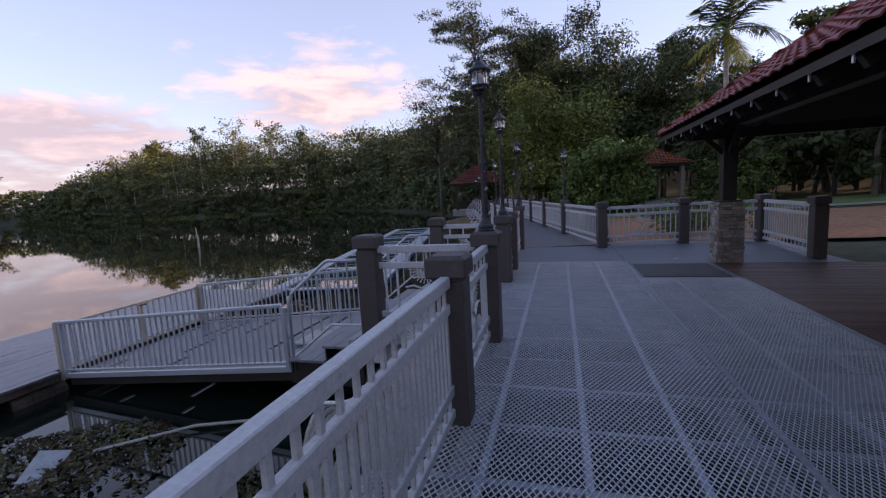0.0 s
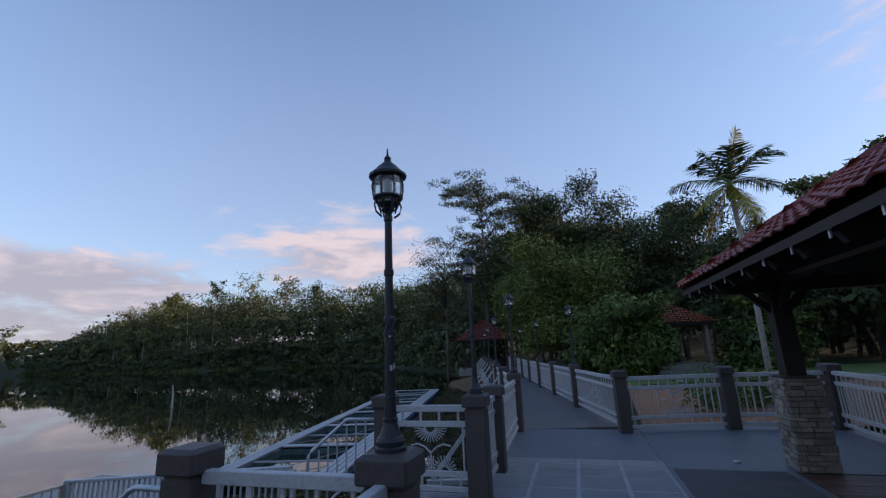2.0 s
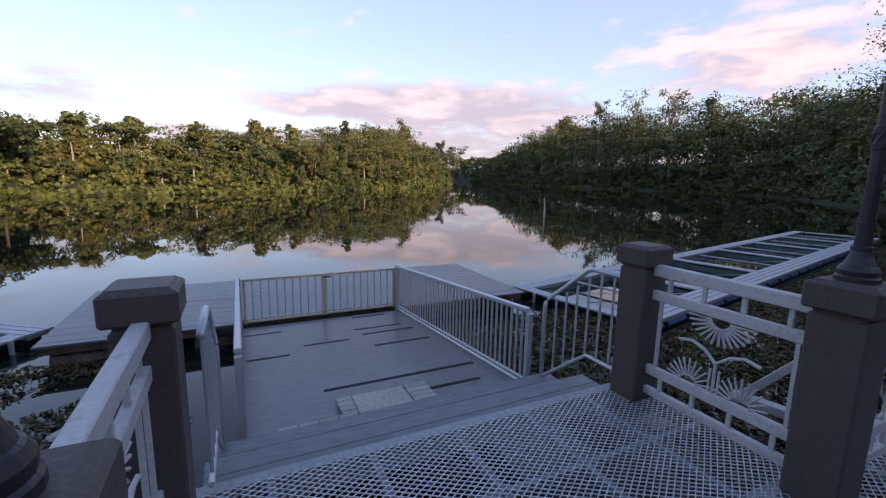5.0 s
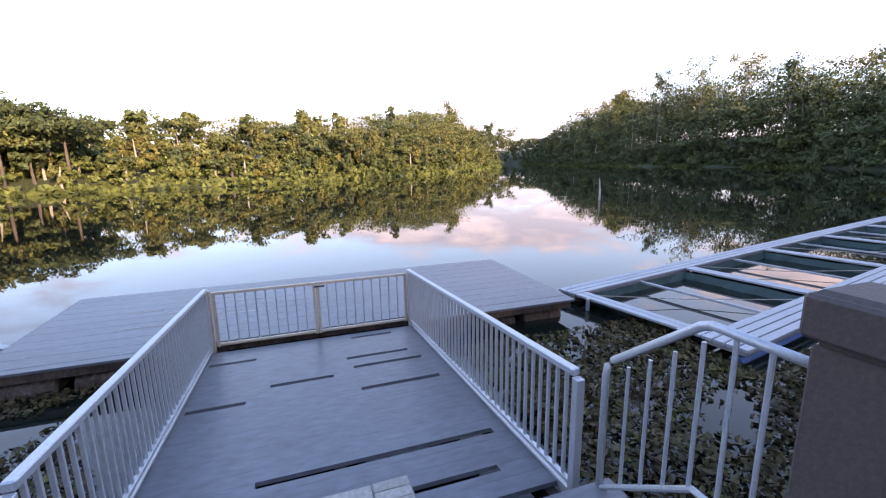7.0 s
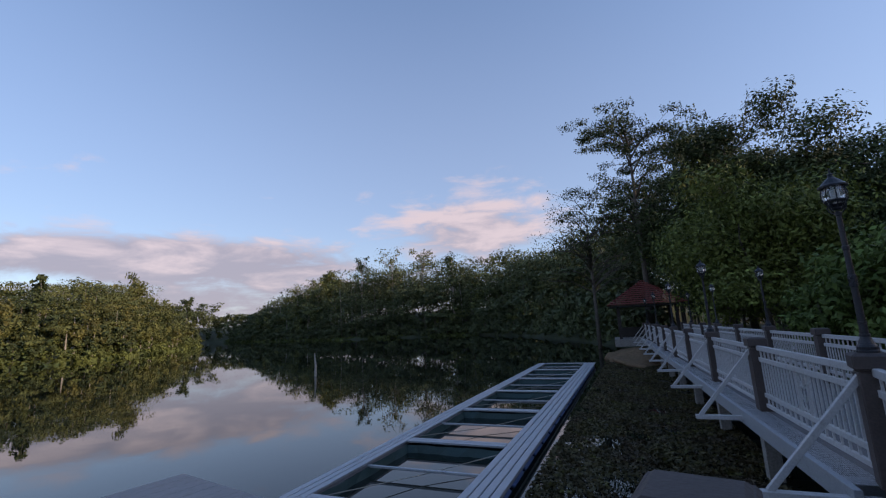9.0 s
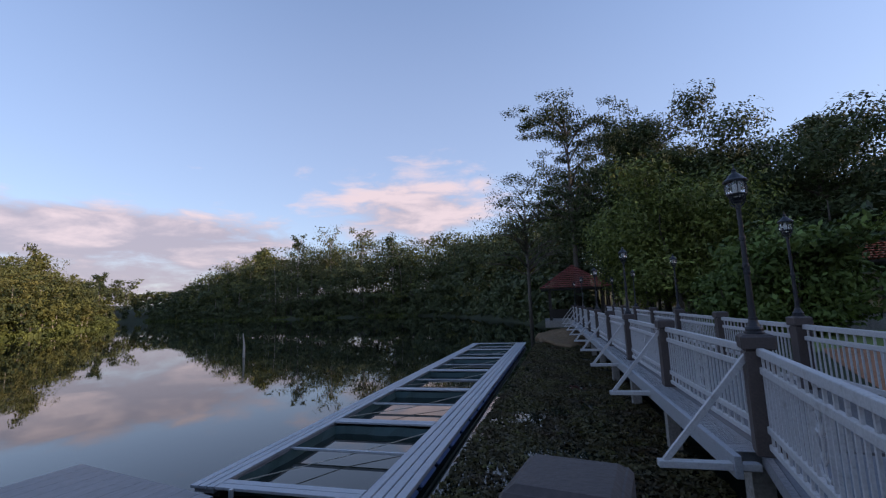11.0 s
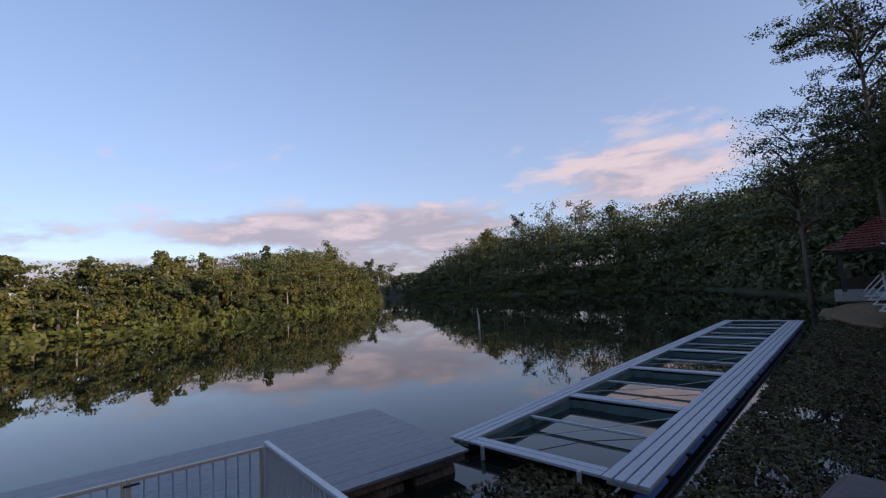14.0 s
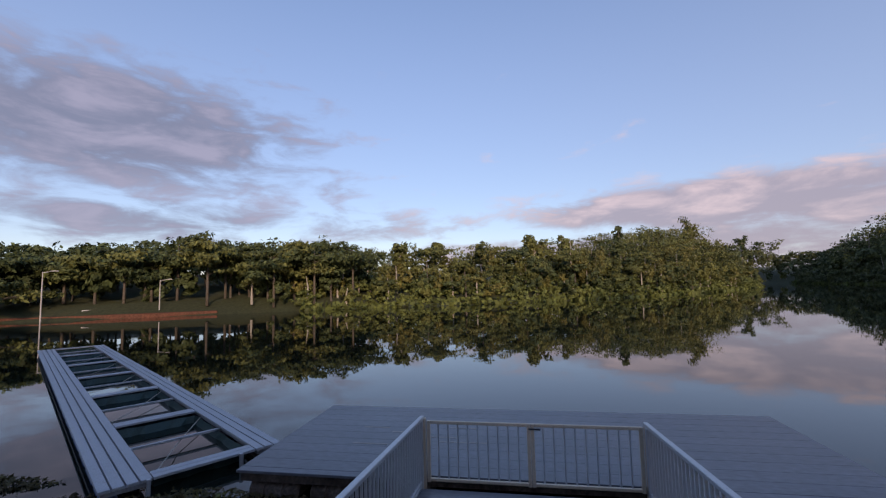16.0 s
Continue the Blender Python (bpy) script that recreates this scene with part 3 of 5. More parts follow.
deck = thing("deck_floor", "steel-framed lakeside deck covered with expanded metal grating", "floor", kind="structure")
bars = bmesh.new()
for x in (-0.38, 0.25, 0.84, 1.43, 2.53, 3.04):
    box(bars, x - 0.022, x + 0.022, -8.2, DECK_FAR if x < 2 else DECK_END, -0.050, 0.0012)
box(bars, 1.985, 2.032, -8.2, DECK_FAR, -0.060, 0.008)
box(bars, 3.50, 3.57, -8.2, DECK_END, -0.10, 0.004)
box(bars, -0.44, -0.38, -8.2, 7.7, -0.14, -0.004)
j = 0
y = -8.2
while y < DECK_FAR:
    wide = 0.026 if j % 2 == 0 else 0.015
    box(bars, -0.38, 1.985, y - wide, y + wide, -0.048, 0.0022)
    if y < DECK_END:
        box(bars, 2.032, 3.50, y - wide, y + wide, -0.048, 0.0022)
    y += ROW
    j += 1
for k in range(7):
    y = 0.02 + k * 0.565
    box(bars, -1.60, -0.44, y - 0.02, y + 0.02, -0.05, -0.0085)
box(bars, -1.02, -0.98, 0.02, 3.41, -0.052, -0.011)
box(bars, -1.68, -1.60, -0.06, 3.44, -0.16, 0.0)
part("frame_bars", bars, BARSTEEL, deck)
beams = bmesh.new()
for y in (-7.5, -5.1, -2.7, -0.3, 2.1, 4.5):
    box(beams, -0.44, 3.5, y - 0.06, y + 0.06, -0.30, -0.062)
for x in (0.0, 2.0, 3.4):
    box(beams, x - 0.08, x + 0.08, -8.2, 5.6, -0.52, -0.302)
for x in (0.0, 2.0):
    for y in (-5.1, -0.3, 4.5):
        box(beams, x - 0.14, x + 0.14, y - 0.14, y + 0.14, -2.2, -0.522)
for x, y in ((-1.3, 0.3), (-1.3, 3.3)):
    box(beams, x - 0.1, x + 0.1, y - 0.1, y + 0.1, -2.2, -0.162)
part("under_beams", beams, CONCRETE, deck, "stained concrete beams and piles")
# slab added below the beams: dark brown with paler spots, behind the mesh
UNDER = material("dark_brown_under_slab", (0.060, 0.047, 0.040), 0.9, 0, 0.3, 1.2, 15, 0.2, (0.035, 0.028, 0.025), spots=0.5, spot_colour=(0.15, 0.13, 0.12))
part("under_slab", boxed(-0.36, 3.5, -8.2, 5.6, -0.66, -0.54), UNDER, deck, "dark brown slab under the grating")
part("under_slab", boxed(-1.56, -0.37, 0.05, 3.40, -0.66, -0.54), UNDER, deck, "dark brown slab under the grating")

# concrete landing and walkway plates
landing = bmesh.new()
box(landing, 2.04, 5.85, 4.94, 8.5, -0.14, -0.004, 0.006)
box(landing, -0.375, 2.035, DECK_FAR + 0.004, 7.9, -0.14, -0.006, 0.006)
box(landing, 2.04, 3.57, DECK_END + 0.004, 4.935, -0.14, -0.005, 0.006)
SLAB = material("blue_grey_concrete_floor", (0.155, 0.162, 0.182), 0.48, 0, 0.2, 1.0, 22, 0.08, (0.105, 0.110, 0.125), spots=0.45, spot_colour=(0.085, 0.10, 0.115))
tagged(part("landing", landing, SLAB), "smooth blue-grey concrete landing", "floor", kind="structure")
MAT = material("dark_rubber_mat", (0.105, 0.10, 0.10), 0.8, 0, 0.15, 2, 40, 0.2)
tagged(part("floor_mat", boxed(2.10, 3.44, 3.58, 4.86, -0.004, 0.010, bevel=0.004), MAT), "dark flat mat lying on the deck", "mat")

WAY = Vector((-0.2255, 0.9742, 0)).normalized()
SIDE = Vector((WAY.y, -WAY.x, 0))
WAY0 = Vector((-0.38, 7.6, 0))
WAY_M = Matrix(((SIDE.x, WAY.x, 0, WAY0.x), (SIDE.y, WAY.y, 0, WAY0.y), (0, 0, 1, 0), (0, 0, 0, 1)))
walkway = thing("walkway_floor", "long grey walkway of steel plate along the shore", "floor", kind="structure", at=WAY_M)
WALKM = material("walkway_plate", (0.135, 0.125, 0.125), 0.55, 0.1, 0.2, 1.0, 60, 0.3, (0.14, 0.13, 0.135), spots=0.3, spot_colour=(0.10, 0.09, 0.085))
part("walkway_plate", boxed(-0.02, 2.36, 0.16, 36, -0.06, -0.002), WALKM, walkway)
part("edge_beam", boxed(-0.36, -0.29, -0.1, 36, -0.22, 0.0, bevel=0.005), STEEL, walkway)
part("edge_beam", boxed(2.37, 2.45, 0.5, 36, -0.22, 0.0, bevel=0.005), STEEL, walkway)
for i in range(11):
    part("pile", boxed(0.0, 0.22, 0.5 + i * 3.55, 0.72 + i * 3.55, -2.2, -0.062), CONCRETE, walkway)
    part("cross_beam", boxed(-0.28, 2.36, 0.40 + i * 3.55, 0.49 + i * 3.55, -0.26, -0.062), STEEL, walkway)


# ---- posts, lamps, railings ----
def post_meshes():
    shaft = boxed(-0.115, 0.115, -0.115, 0.115, 0.0, 1.02, bevel=0.010)
    cap = bmesh.new()
    box(cap, -0.100, 0.100, -0.100, 0.100, 1.02, 1.042)
    box(cap, -0.140, 0.140, -0.140, 0.140, 1.042, 1.178, 0.012)
    r = bmesh.ops.create_cone(cap, cap_ends=True, segments=4, radius1=0.178, radius2=0.15, depth=0.016, matrix=Matrix.Translation((0, 0, 1.184)) @ Matrix.Rotation(math.pi / 4, 4, "Z"))
    foot = boxed(-0.13, 0.13, -0.13, 0.13, 0.0, 0.012, bevel=0.003)
    return mesh_of(shaft, "shaft"), mesh_of(cap, "cap"), mesh_of(foot, "foot")


SHAFT, CAP, FOOT = post_meshes()


def post(x, y, turn=0.0, z=0.0, grow=1.0):
    t = thing("railing_post", "square brown concrete post with a capped top", "post", "railing posts", at=pose(x, y, z, 0, 0, turn))
    t.scale = (grow, grow, 1)
    part("shaft", SHAFT, BROWN, t)
    part("cap", CAP, BROWN, t)
    return t


def lamp(x, y, z=1.19, top=2.98, turn=0.0):
    """A cast-iron lantern on a ringed column, standing on its post."""
    t = thing("lamp_post", "dark cast-iron lamp post with glazed lantern on brown post", "lamp", "lamp posts", at=pose(x, y, z, 0, 0, turn))
    t.scale = (0.72, 0.72, 1)
    h = top - z
    part("base", lathe([(r * 0.74, q) for r, q in [(0.165, 0), (0.165, 0.022), (0.150, 0.030), (0.155, 0.055), (0.135, 0.075), (0.120, 0.080), (0.085, 0.125), (0.072, 0.150), (0.080, 0.153), (0.080, 0.172), (0.064, 0.176), (0.060, 0.27), (0.068, 0.272), (0.068, 0.288), (0.05, 0.29)]], 20), IRON, t)
    pole = [(0.047, 0.28), (0.043, 0.62), (0.051, 0.63), (0.051, 0.655), (0.044, 0.66), (0.043, 0.70), (0.051, 0.705), (0.051, 0.73), (0.041, 0.74), (0.037, 0.98), (0.046, 0.99), (0.046, 1.02), (0.036, 1.03), (0.034, h - 0.46),
            (0.042, h - 0.455), (0.042, h - 0.425), (0.028, h - 0.41)]
    part("column", lathe([(r * 0.92, q) for r, q in pole], 16), IRON, t)
    for k in range(6):
        collar = bmesh.new()
        a0 = k * math.pi / 3
        tube([(0.044 * math.cos(a0 + s * 1.2), 0.044 * math.sin(a0 + s * 1.2), 0.64 + 0.085 * s) for s in (0, .25, .5, .75, 1)], 0.006, 5, collar)
        part("collar_rib", collar, IRON, t)
    b = h - 0.40
    K = 1.28

    def turned(rings, n):
        return lathe([(r * K, q) for r, q in rings], n)

    lantern = part("lantern", turned([(0.03, b), (0.05, b + 0.015), (0.04, b + 0.03), (0.07, b + 0.05), (0.075, b + 0.058), (0.03, b + 0.06)], 16), IRON, t, "glazed iron lantern")
    part("glass", turned([(0.07, b + 0.06), (0.10, b + 0.11), (0.108, b + 0.16), (0.10, b + 0.21), (0.085, b + 0.235)], 8), GLASS, lantern, "clear lantern glass")
    part("bulb", turned([(0.018, b + 0.062), (0.03, b + 0.10), (0.03, b + 0.19), (0.015, b + 0.21)], 10), BULB, lantern)
    for k in range(8):
        a = (k + 0.5) * math.pi / 4 - math.pi / 8
        rib = tube([(K * r * math.cos(a), K * r * math.sin(a), b + q) for r, q in ((0.05, 0.0), (0.075, 0.06), (0.108, 0.11), (0.115, 0.16), (0.105, 0.21), (0.09, 0.24))], 0.0068, 5)
        part("rib", rib, IRON, lantern)
    for k in range(4):
        a = (k + 0.5) * math.pi / 2
        part("scroll", tube([(K * r * math.cos(a), K * r * math.sin(a), b + q) for r, q in ((0.045, -0.03), (0.085, 0.0), (0.098, 0.045), (0.085, 0.075))], 0.008, 5), IRON, lantern)
    part("lower_ring", turned([(0.092, b + 0.085), (0.104, b + 0.092), (0.104, b + 0.10), (0.092, b + 0.107)], 16), IRON, lantern)
    part("roof", turned([(0.13, b + 0.235), (0.132, b + 0.25), (0.10, b + 0.275), (0.06, b + 0.315), (0.03, b + 0.34), (0.022, b + 0.36), (0.026, b + 0.37), (0.008, b + 0.39), (0.004, b + 0.44)], 16), IRON, lantern)
    return t


def shared(cache, key, make):
    if key not in cache:
        cache[key] = make()
    return cache[key]


BAL = {}


def bar_mesh(w, h, round_bar):
    if round_bar:
        return mesh_of(lathe([(w / 2, 0), (w / 2, h)], 8), "baluster")
    return mesh_of(boxed(-w / 2, w / 2, -0.010, 0.010, 0, h), "baluster")


def motif(length):
    """A framed scroll flower for the middle of a panel."""
    bm = bmesh.new()
    c = length / 2
    for x in (c - 0.15, c + 0.15):
        box(bm, x - 0.012, x + 0.012, -0.014, 0.014, 0.28, 0.84)
    tube([(c, 0, 0.30), (c + 0.015, 0, 0.45), (c - 0.01, 0, 0.60), (c, 0, 0.72)], 0.009, 6, bm)
    for s in (1, -1):
        tube([(c, 0, 0.42), (c + s * 0.06, 0, 0.47), (c + s * 0.11, 0, 0.56), (c + s * 0.09, 0, 0.64), (c + s * 0.05, 0, 0.62)], 0.009, 6, bm)
        tube([(c, 0, 0.60), (c + s * 0.05, 0, 0.66), (c + s * 0.10, 0, 0.76), (c + s * 0.05, 0, 0.80), (c, 0, 0.72)], 0.009, 6, bm)
        tube([(c, 0, 0.34), (c + s * 0.07, 0, 0.33), (c + s * 0.12, 0, 0.39)], 0.009, 6, bm)
    return bm


def fan_motif(length):
    """Shells of radiating ribs under an arch: each bar a mesh of its own."""
    c = length / 2
    bars = [tube([(c, 0, 0.28), (c, 0, 0.50)], 0.010, 6)]
    for s in (1, -1):
        bars.append(tube([(c + s * 0.03, 0, 0.28), (c + s * 0.03, 0, 0.46)], 0.008, 6))
        bars.append(tube([(c, 0, 0.50), (c + s * 0.08, 0, 0.57), (c + s * 0.17, 0, 0.60), (c + s * 0.26, 0, 0.58)], 0.011, 6))
        cx, cz = c + s * 0.17, 0.30
        for k in range(11):
            a = math.pi * (0.06 + 0.088 * k)
            bars.append(tube([(cx + 0.06 * math.cos(a), 0, cz + 0.05 * math.sin(a)), (cx + 0.16 * math.cos(a), 0, cz + 0.17 * math.sin(a))], 0.007, 5))
        bars.append(tube([(cx + 0.06 * math.cos(math.pi * k / 10), 0, cz + 0.05 * math.sin(math.pi * k / 10)) for k in range(11)], 0.008, 5))
    for k in range(15):
        a = math.pi * (1.06 + 0.063 * k)
        bars.append(tube([(c + 0.06 * math.cos(a), 0, 0.79 + 0.06 * math.sin(a)), (c + 0.22 * math.cos(a), 0, 0.82 + 0.20 * math.sin(a))], 0.008, 5))
    bars.append(tube([(c + 0.07 * math.cos(math.pi * (1 + k / 10)), 0, 0.80 + 0.07 * math.sin(math.pi * (1 + k / 10))) for k in range(11)], 0.009, 5))
    return bars


def railing(p, q, step=0.115, kind="flower", z=0.0, gap=0.115, mat=None):
    """A panel of four rails with short and long balusters between two posts."""
    mat = mat or WHITE
    a, b = Vector((p[0], p[1], z)), Vector((q[0], q[1], z))
    d = b - a
    length = d.length - 2 * gap
    start = a + d.normalized() * gap
    t = thing("railing", {"fan": "weathered white steel railing panel with a fan motif", "flower": "weathered white steel railing panel with a scroll flower",
                                "plain": "weathered white steel railing panel with close flat balusters"}[kind], "railing", "railings",
              at=pose(*start, 0, 0, math.degrees(math.atan2(d.y, d.x))))
    for z0, z1, dep in ((0.98, 1.06, 0.032), (0.80, 0.87, 0.022), (0.23, 0.30, 0.022), (0.07, 0.13, 0.022)):
        part("rail", boxed(0, length, -dep, dep, z0, z1, bevel=0.006), mat, t)
    shorts = max(2, round(length / (step * 1.5)))
    for k in range(shorts):
        x = (k + 0.5) * length / shorts
        for z0, h in ((0.87, 0.11), (0.13, 0.10)):
            o = part("short_baluster", shared(BAL, ("s", h), lambda h=h: bar_mesh(0.026, h, False)), mat, t)
            o.location = (x, 0, z0)
    n = max(2, round(length / step))
    for k in range(n):
        x = (k + 0.5) * length / n
        mid = abs(x - length / 2)
        if (kind == "flower" and mid < 0.17) or (kind == "fan" and mid < 0.30):
            continue
        o = part("baluster", shared(BAL, ("l", kind == "plain"), lambda: bar_mesh(0.034 if kind == "plain" else 0.022, 0.50, False)), mat, t)
        o.location = (x, 0, 0.30)
    if kind == "flower":
        part("scroll_flower", motif(length), mat, t)
    if kind == "fan":
        for bar in fan_motif(length):
            part("fan_rib", bar, mat, t)
    return t


A, L1, P1, P2, L2, N1, N2 = (-0.03, -1.56), (-0.05, 0.13), (-1.42, 0.12), (-1.48, 3.22), (-0.26, 3.21), (-0.26, 4.45), (-0.38, 7.60)
B0, B1 = (-0.02, -4.85), (-0.02, -8.1)
R0, R1, R2, R3 = (1.76, 7.57), (3.80, 8.08), (5.62, 8.16), (5.48, 5.42)
for p in (B1, B0, A, P1, P2, N1):
    post(*p)
for p in (L1, L2, N2):
    post(*p, grow=1.08)
for p, tr in ((R0, 10), (R1, 11), (R2, 11), (R3, 0)):
    post(*p, turn=tr)
first_lamp = lamp(*L1)
for p in (L2, N2):
    lamp(*p)
for zs, a in ((0.43, -0.9), (0.62, -1.1), (0.44, -0.2)):
    part("sticker", boxed(0.036, 0.045, -0.010, 0.010, zs, zs + 0.030, m=Matrix.Rotation(a, 4, "Z")), STICKER, first_lamp, "torn white sticker")
railing(B1, B0, 0.075, "plain")
railing(B0, A, 0.085, "plain")
railing(A, L1, 0.13, "fan")
railing(L1, P1, 0.15, "fan")
railing(P2, L2, 0.15, "fan")
railing(L2, N1, 0.12, "flower")
railing(N1, N2, 0.115, "flower")
railing(R0, R1, 0.13, "fan")
railing(R1, R2, 0.13, "fan")
railing(R2, R3, 0.12, "plain")
left_posts = [Vector((*N2, 0)) + WAY * 3.58 * k for k in range(10)]
right_posts = [Vector((*R0, 0))] + [Vector((*R0, 0)) + WAY * (3.95 + 3.45 * k) for k in range(8)]
turn = math.degrees(math.atan2(WAY.y, WAY.x)) - 90
for k, p in enumerate(left_posts[1:], 1):
    post(p.x, p.y, turn)
    if k % 2 == 0:
        lamp(p.x, p.y)
for k, p in enumerate(right_posts[1:], 1):
    post(p.x, p.y, turn)
    if k % 2 == 1:
        lamp(p.x, p.y)
for line in (left_posts, right_posts):
    for p, q in zip(line, line[1:]):
        railing(p, q, 0.125, "flower")


def outrigger(p):
    """A horizontal arm under the walkway with a slanting brace up to the post."""
    t = thing("outrigger", "white steel outrigger arm with a slanting brace", "outrigger", "walkway outriggers", at=pose(p.x, p.y, 0, 0, 0, turn))
    part("arm", boxed(-1.05, -0.10, -0.05, 0.05, -0.16, -0.09, bevel=0.005), WHITE, t)
    part("strut", boxed(0, 1.40, -0.025, 0.025, -0.03, 0.03, bevel=0.004, m=Matrix.Translation((-0.98, 0, -0.10)) @ Matrix.Rotation(-math.atan2(1.08, 0.88), 4, "Y")), WHITE, t)


for p in [Vector((*N1, 0))] + left_posts:
    outrigger(p)

# ---- steps, gangway, gate ----
GX0, GX1, GZ0, GZ1, GY0, GY1 = -2.72, -7.10, -0.60, -0.96, 0.46, 3.26


def gz(x):
    return GZ0 + (GZ1 - GZ0) * (x - GX0) / (GX1 - GX0)


steps = thing("landing_steps", "two grey plank steps from the deck down to the gangway", "steps")
for i, (xa, z) in enumerate(((-1.69, -0.2), (-2.20, -0.4))):
    for k in range(3):
        part("tread", boxed(xa - 0.175 * (k + 1) + 0.004, xa - 0.175 * k, 0.22, 3.42, z - 0.035, z, bevel=0.004), PLANK, steps)
    part("riser", boxed(xa - 0.50, xa - 0.48, 0.25, 3.39, z - 0.20, z - 0.036), DARKWOOD, steps)
for y in (0.32, 1.85, 3.32):
    part("stringer", boxed(-2.74, -1.69, y - 0.03, y + 0.03, -0.75, -0.44), DARKWOOD, steps)

gang = thing("gangway", "grey plank gangway sloping down to the floating platform", "gangway")
slope_m = Matrix.Translation((GX0, 0, GZ0)) @ Matrix.Rotation(-math.atan2(GZ0 - GZ1, GX0 - GX1), 4, "Y")
GLEN = math.hypot(GX0 - GX1, GZ0 - GZ1)
SLITS = {3: (2.3, 2.95), 6: (1.25, 3.13), 14: (2.2, 3.08), 15: (0.5, 1.05), 17: (1.27, 1.95), 18: (2.2, 3.05), 20: (2.15, 2.95), 23: (0.5, 1.05), 25: (2.3, 2.9)}
PW = 0.16
nplank = int(GLEN / PW)
for k in range(nplank):
    x1, x0 = -k * PW, -(k + 1) * PW + 0.0014
    bm = bmesh.new()
    if k in SLITS:
        ya, yb = SLITS[k]
        box(bm, x0, x1, GY0, ya, -0.035, 0)
        box(bm, x0 + 0.075, x1, ya, yb, -0.035, 0)
        if yb < GY1 - 0.05:
            box(bm, x0, x1, yb, GY1, -0.035, 0)
    elif k in (0, 1):
        box(bm, x0, x1, GY0, 2.45, -0.035, 0)
    else:
        box(bm, x0, x1, GY0, GY1, -0.035, 0)
    bmesh.ops.transform(bm, matrix=slope_m, verts=bm.verts)
    part("plank", bm, DECKGREY, gang)
for y in (GY0 + 0.06, 1.86, GY1 - 0.06):
    part("bearer", boxed(-GLEN, 0, y - 0.04, y + 0.04, -0.20, -0.04, m=slope_m), DARKWOOD, gang)
for y in (GY0 - 0.045, GY1 + 0.005):
    part("edge_angle", boxed(-GLEN, 0, y, y + 0.04, -0.06, 0.02, bevel=0.004, m=slope_m), GALV, gang)
PATCH = "short pale weathered board laid on the gangway"
for k in range(4):
    y = 0.80 + 0.18 * k
    tagged(part("loose_board", boxed(-3.05, -2.80, y - 0.085, y + 0.079, gz(-2.92) + 0.018, gz(-2.92) + 0.044, bevel=0.004), RAWBOARD), PATCH, "board", "patch boards")
tagged(part("patch_board", boxed(-3.42, -3.06, 1.46, 2.02, gz(-3.24) + 0.018, gz(-3.24) + 0.040, bevel=0.004), RAWBOARD), "pale flaking plywood patch laid on the gangway", "board")
for k in range(4):
    x = -3.42 + k * 0.092
    for ya, yb in ((2.03, 2.28), (1.30, 1.45)):
        tagged(part("loose_board", boxed(x, x + 0.086, ya, yb, gz(-3.24) + 0.018, gz(-3.24) + 0.046, bevel=0.004), RAWBOARD), PATCH, "board", "patch boards")


def side_rail(y):
    t = thing("gangway_railing", "grey tubular steel gangway railing with thin balusters", "railing", "gangway railings")
    H = 0.87
    xa, xb = -2.90, -7.07
    n = 40
    part("top_rail", boxed(-GLEN, -0.12, y - 0.03, y + 0.03, H - 0.03, H + 0.02, bevel=0.008, m=slope_m), GALV, t)
    part("bottom_rail", boxed(-GLEN, -0.18, y - 0.018, y + 0.018, 0.05, 0.085, bevel=0.004, m=slope_m), GALV, t)
    for x in (xa + 0.015, xb):
        part("end_post", boxed(x - 0.03, x + 0.03, y - 0.029, y + 0.029, gz(x) - 0.05, gz(x) + H - 0.032, bevel=0.004), GALV, t)
    bar = shared(BAL, "gang", lambda: mesh_of(boxed(-0.010, 0.010, -0.011, 0.011, 0, H - 0.118), "baluster"))
    for k in range(1, n):
        x = xa + (xb - xa) * k / n
        o = part("baluster", bar, GALV, t)
        o.location = (x, y, gz(x) + 0.088)


side_rail(GY0 - 0.02)
side_rail(GY1 + 0.02)


def gate_leaf(y0, y1, latch):
    t = thing("gate_leaf", "closed tubular steel gate leaf with a warm metal sheen", "gate", "gangway gate")
    x, zb, zt = -7.16, -0.92, -0.13
    for y in (y0, y1):
        part("stile", boxed(x - 0.022, x + 0.022, y - 0.022, y + 0.022, zb, zt, bevel=0.005), GATE, t)
    for z in (zb + 0.03, zt - 0.02):
        part("gate_rail", boxed(x - 0.018, x + 0.018, y0 + 0.023, y1 - 0.023, z - 0.02, z + 0.02, bevel=0.005), GATE, t)
    bar = shared(BAL, "gate", lambda: mesh_of(boxed(-0.009, 0.009, -0.010, 0.010, 0, zt - zb - 0.092), "baluster"))
    for k in range(1, 10):
        o = part("baluster", bar, GALV, t)
        o.location = (x, y0 + (y1 - y0) * k / 10, zb + 0.051)
    if latch:
        part("latch", boxed(x + 0.024, x + 0.05, y0 - 0.05, y0 + 0.10, zt - 0.07, zt - 0.05, bevel=0.003), IRON, t, "dark iron bolt latch")


gate_leaf(0.53, 1.85, False)
gate_leaf(1.90, 3.22, True)
for y in (0.45, 3.30):
    tagged(part("gate_post", boxed(-7.20, -7.12, y - 0.04, y + 0.04, -1.06, -0.10, bevel=0.006), GATE), "square rusty steel gate post at the gangway end", "post", "gate posts")


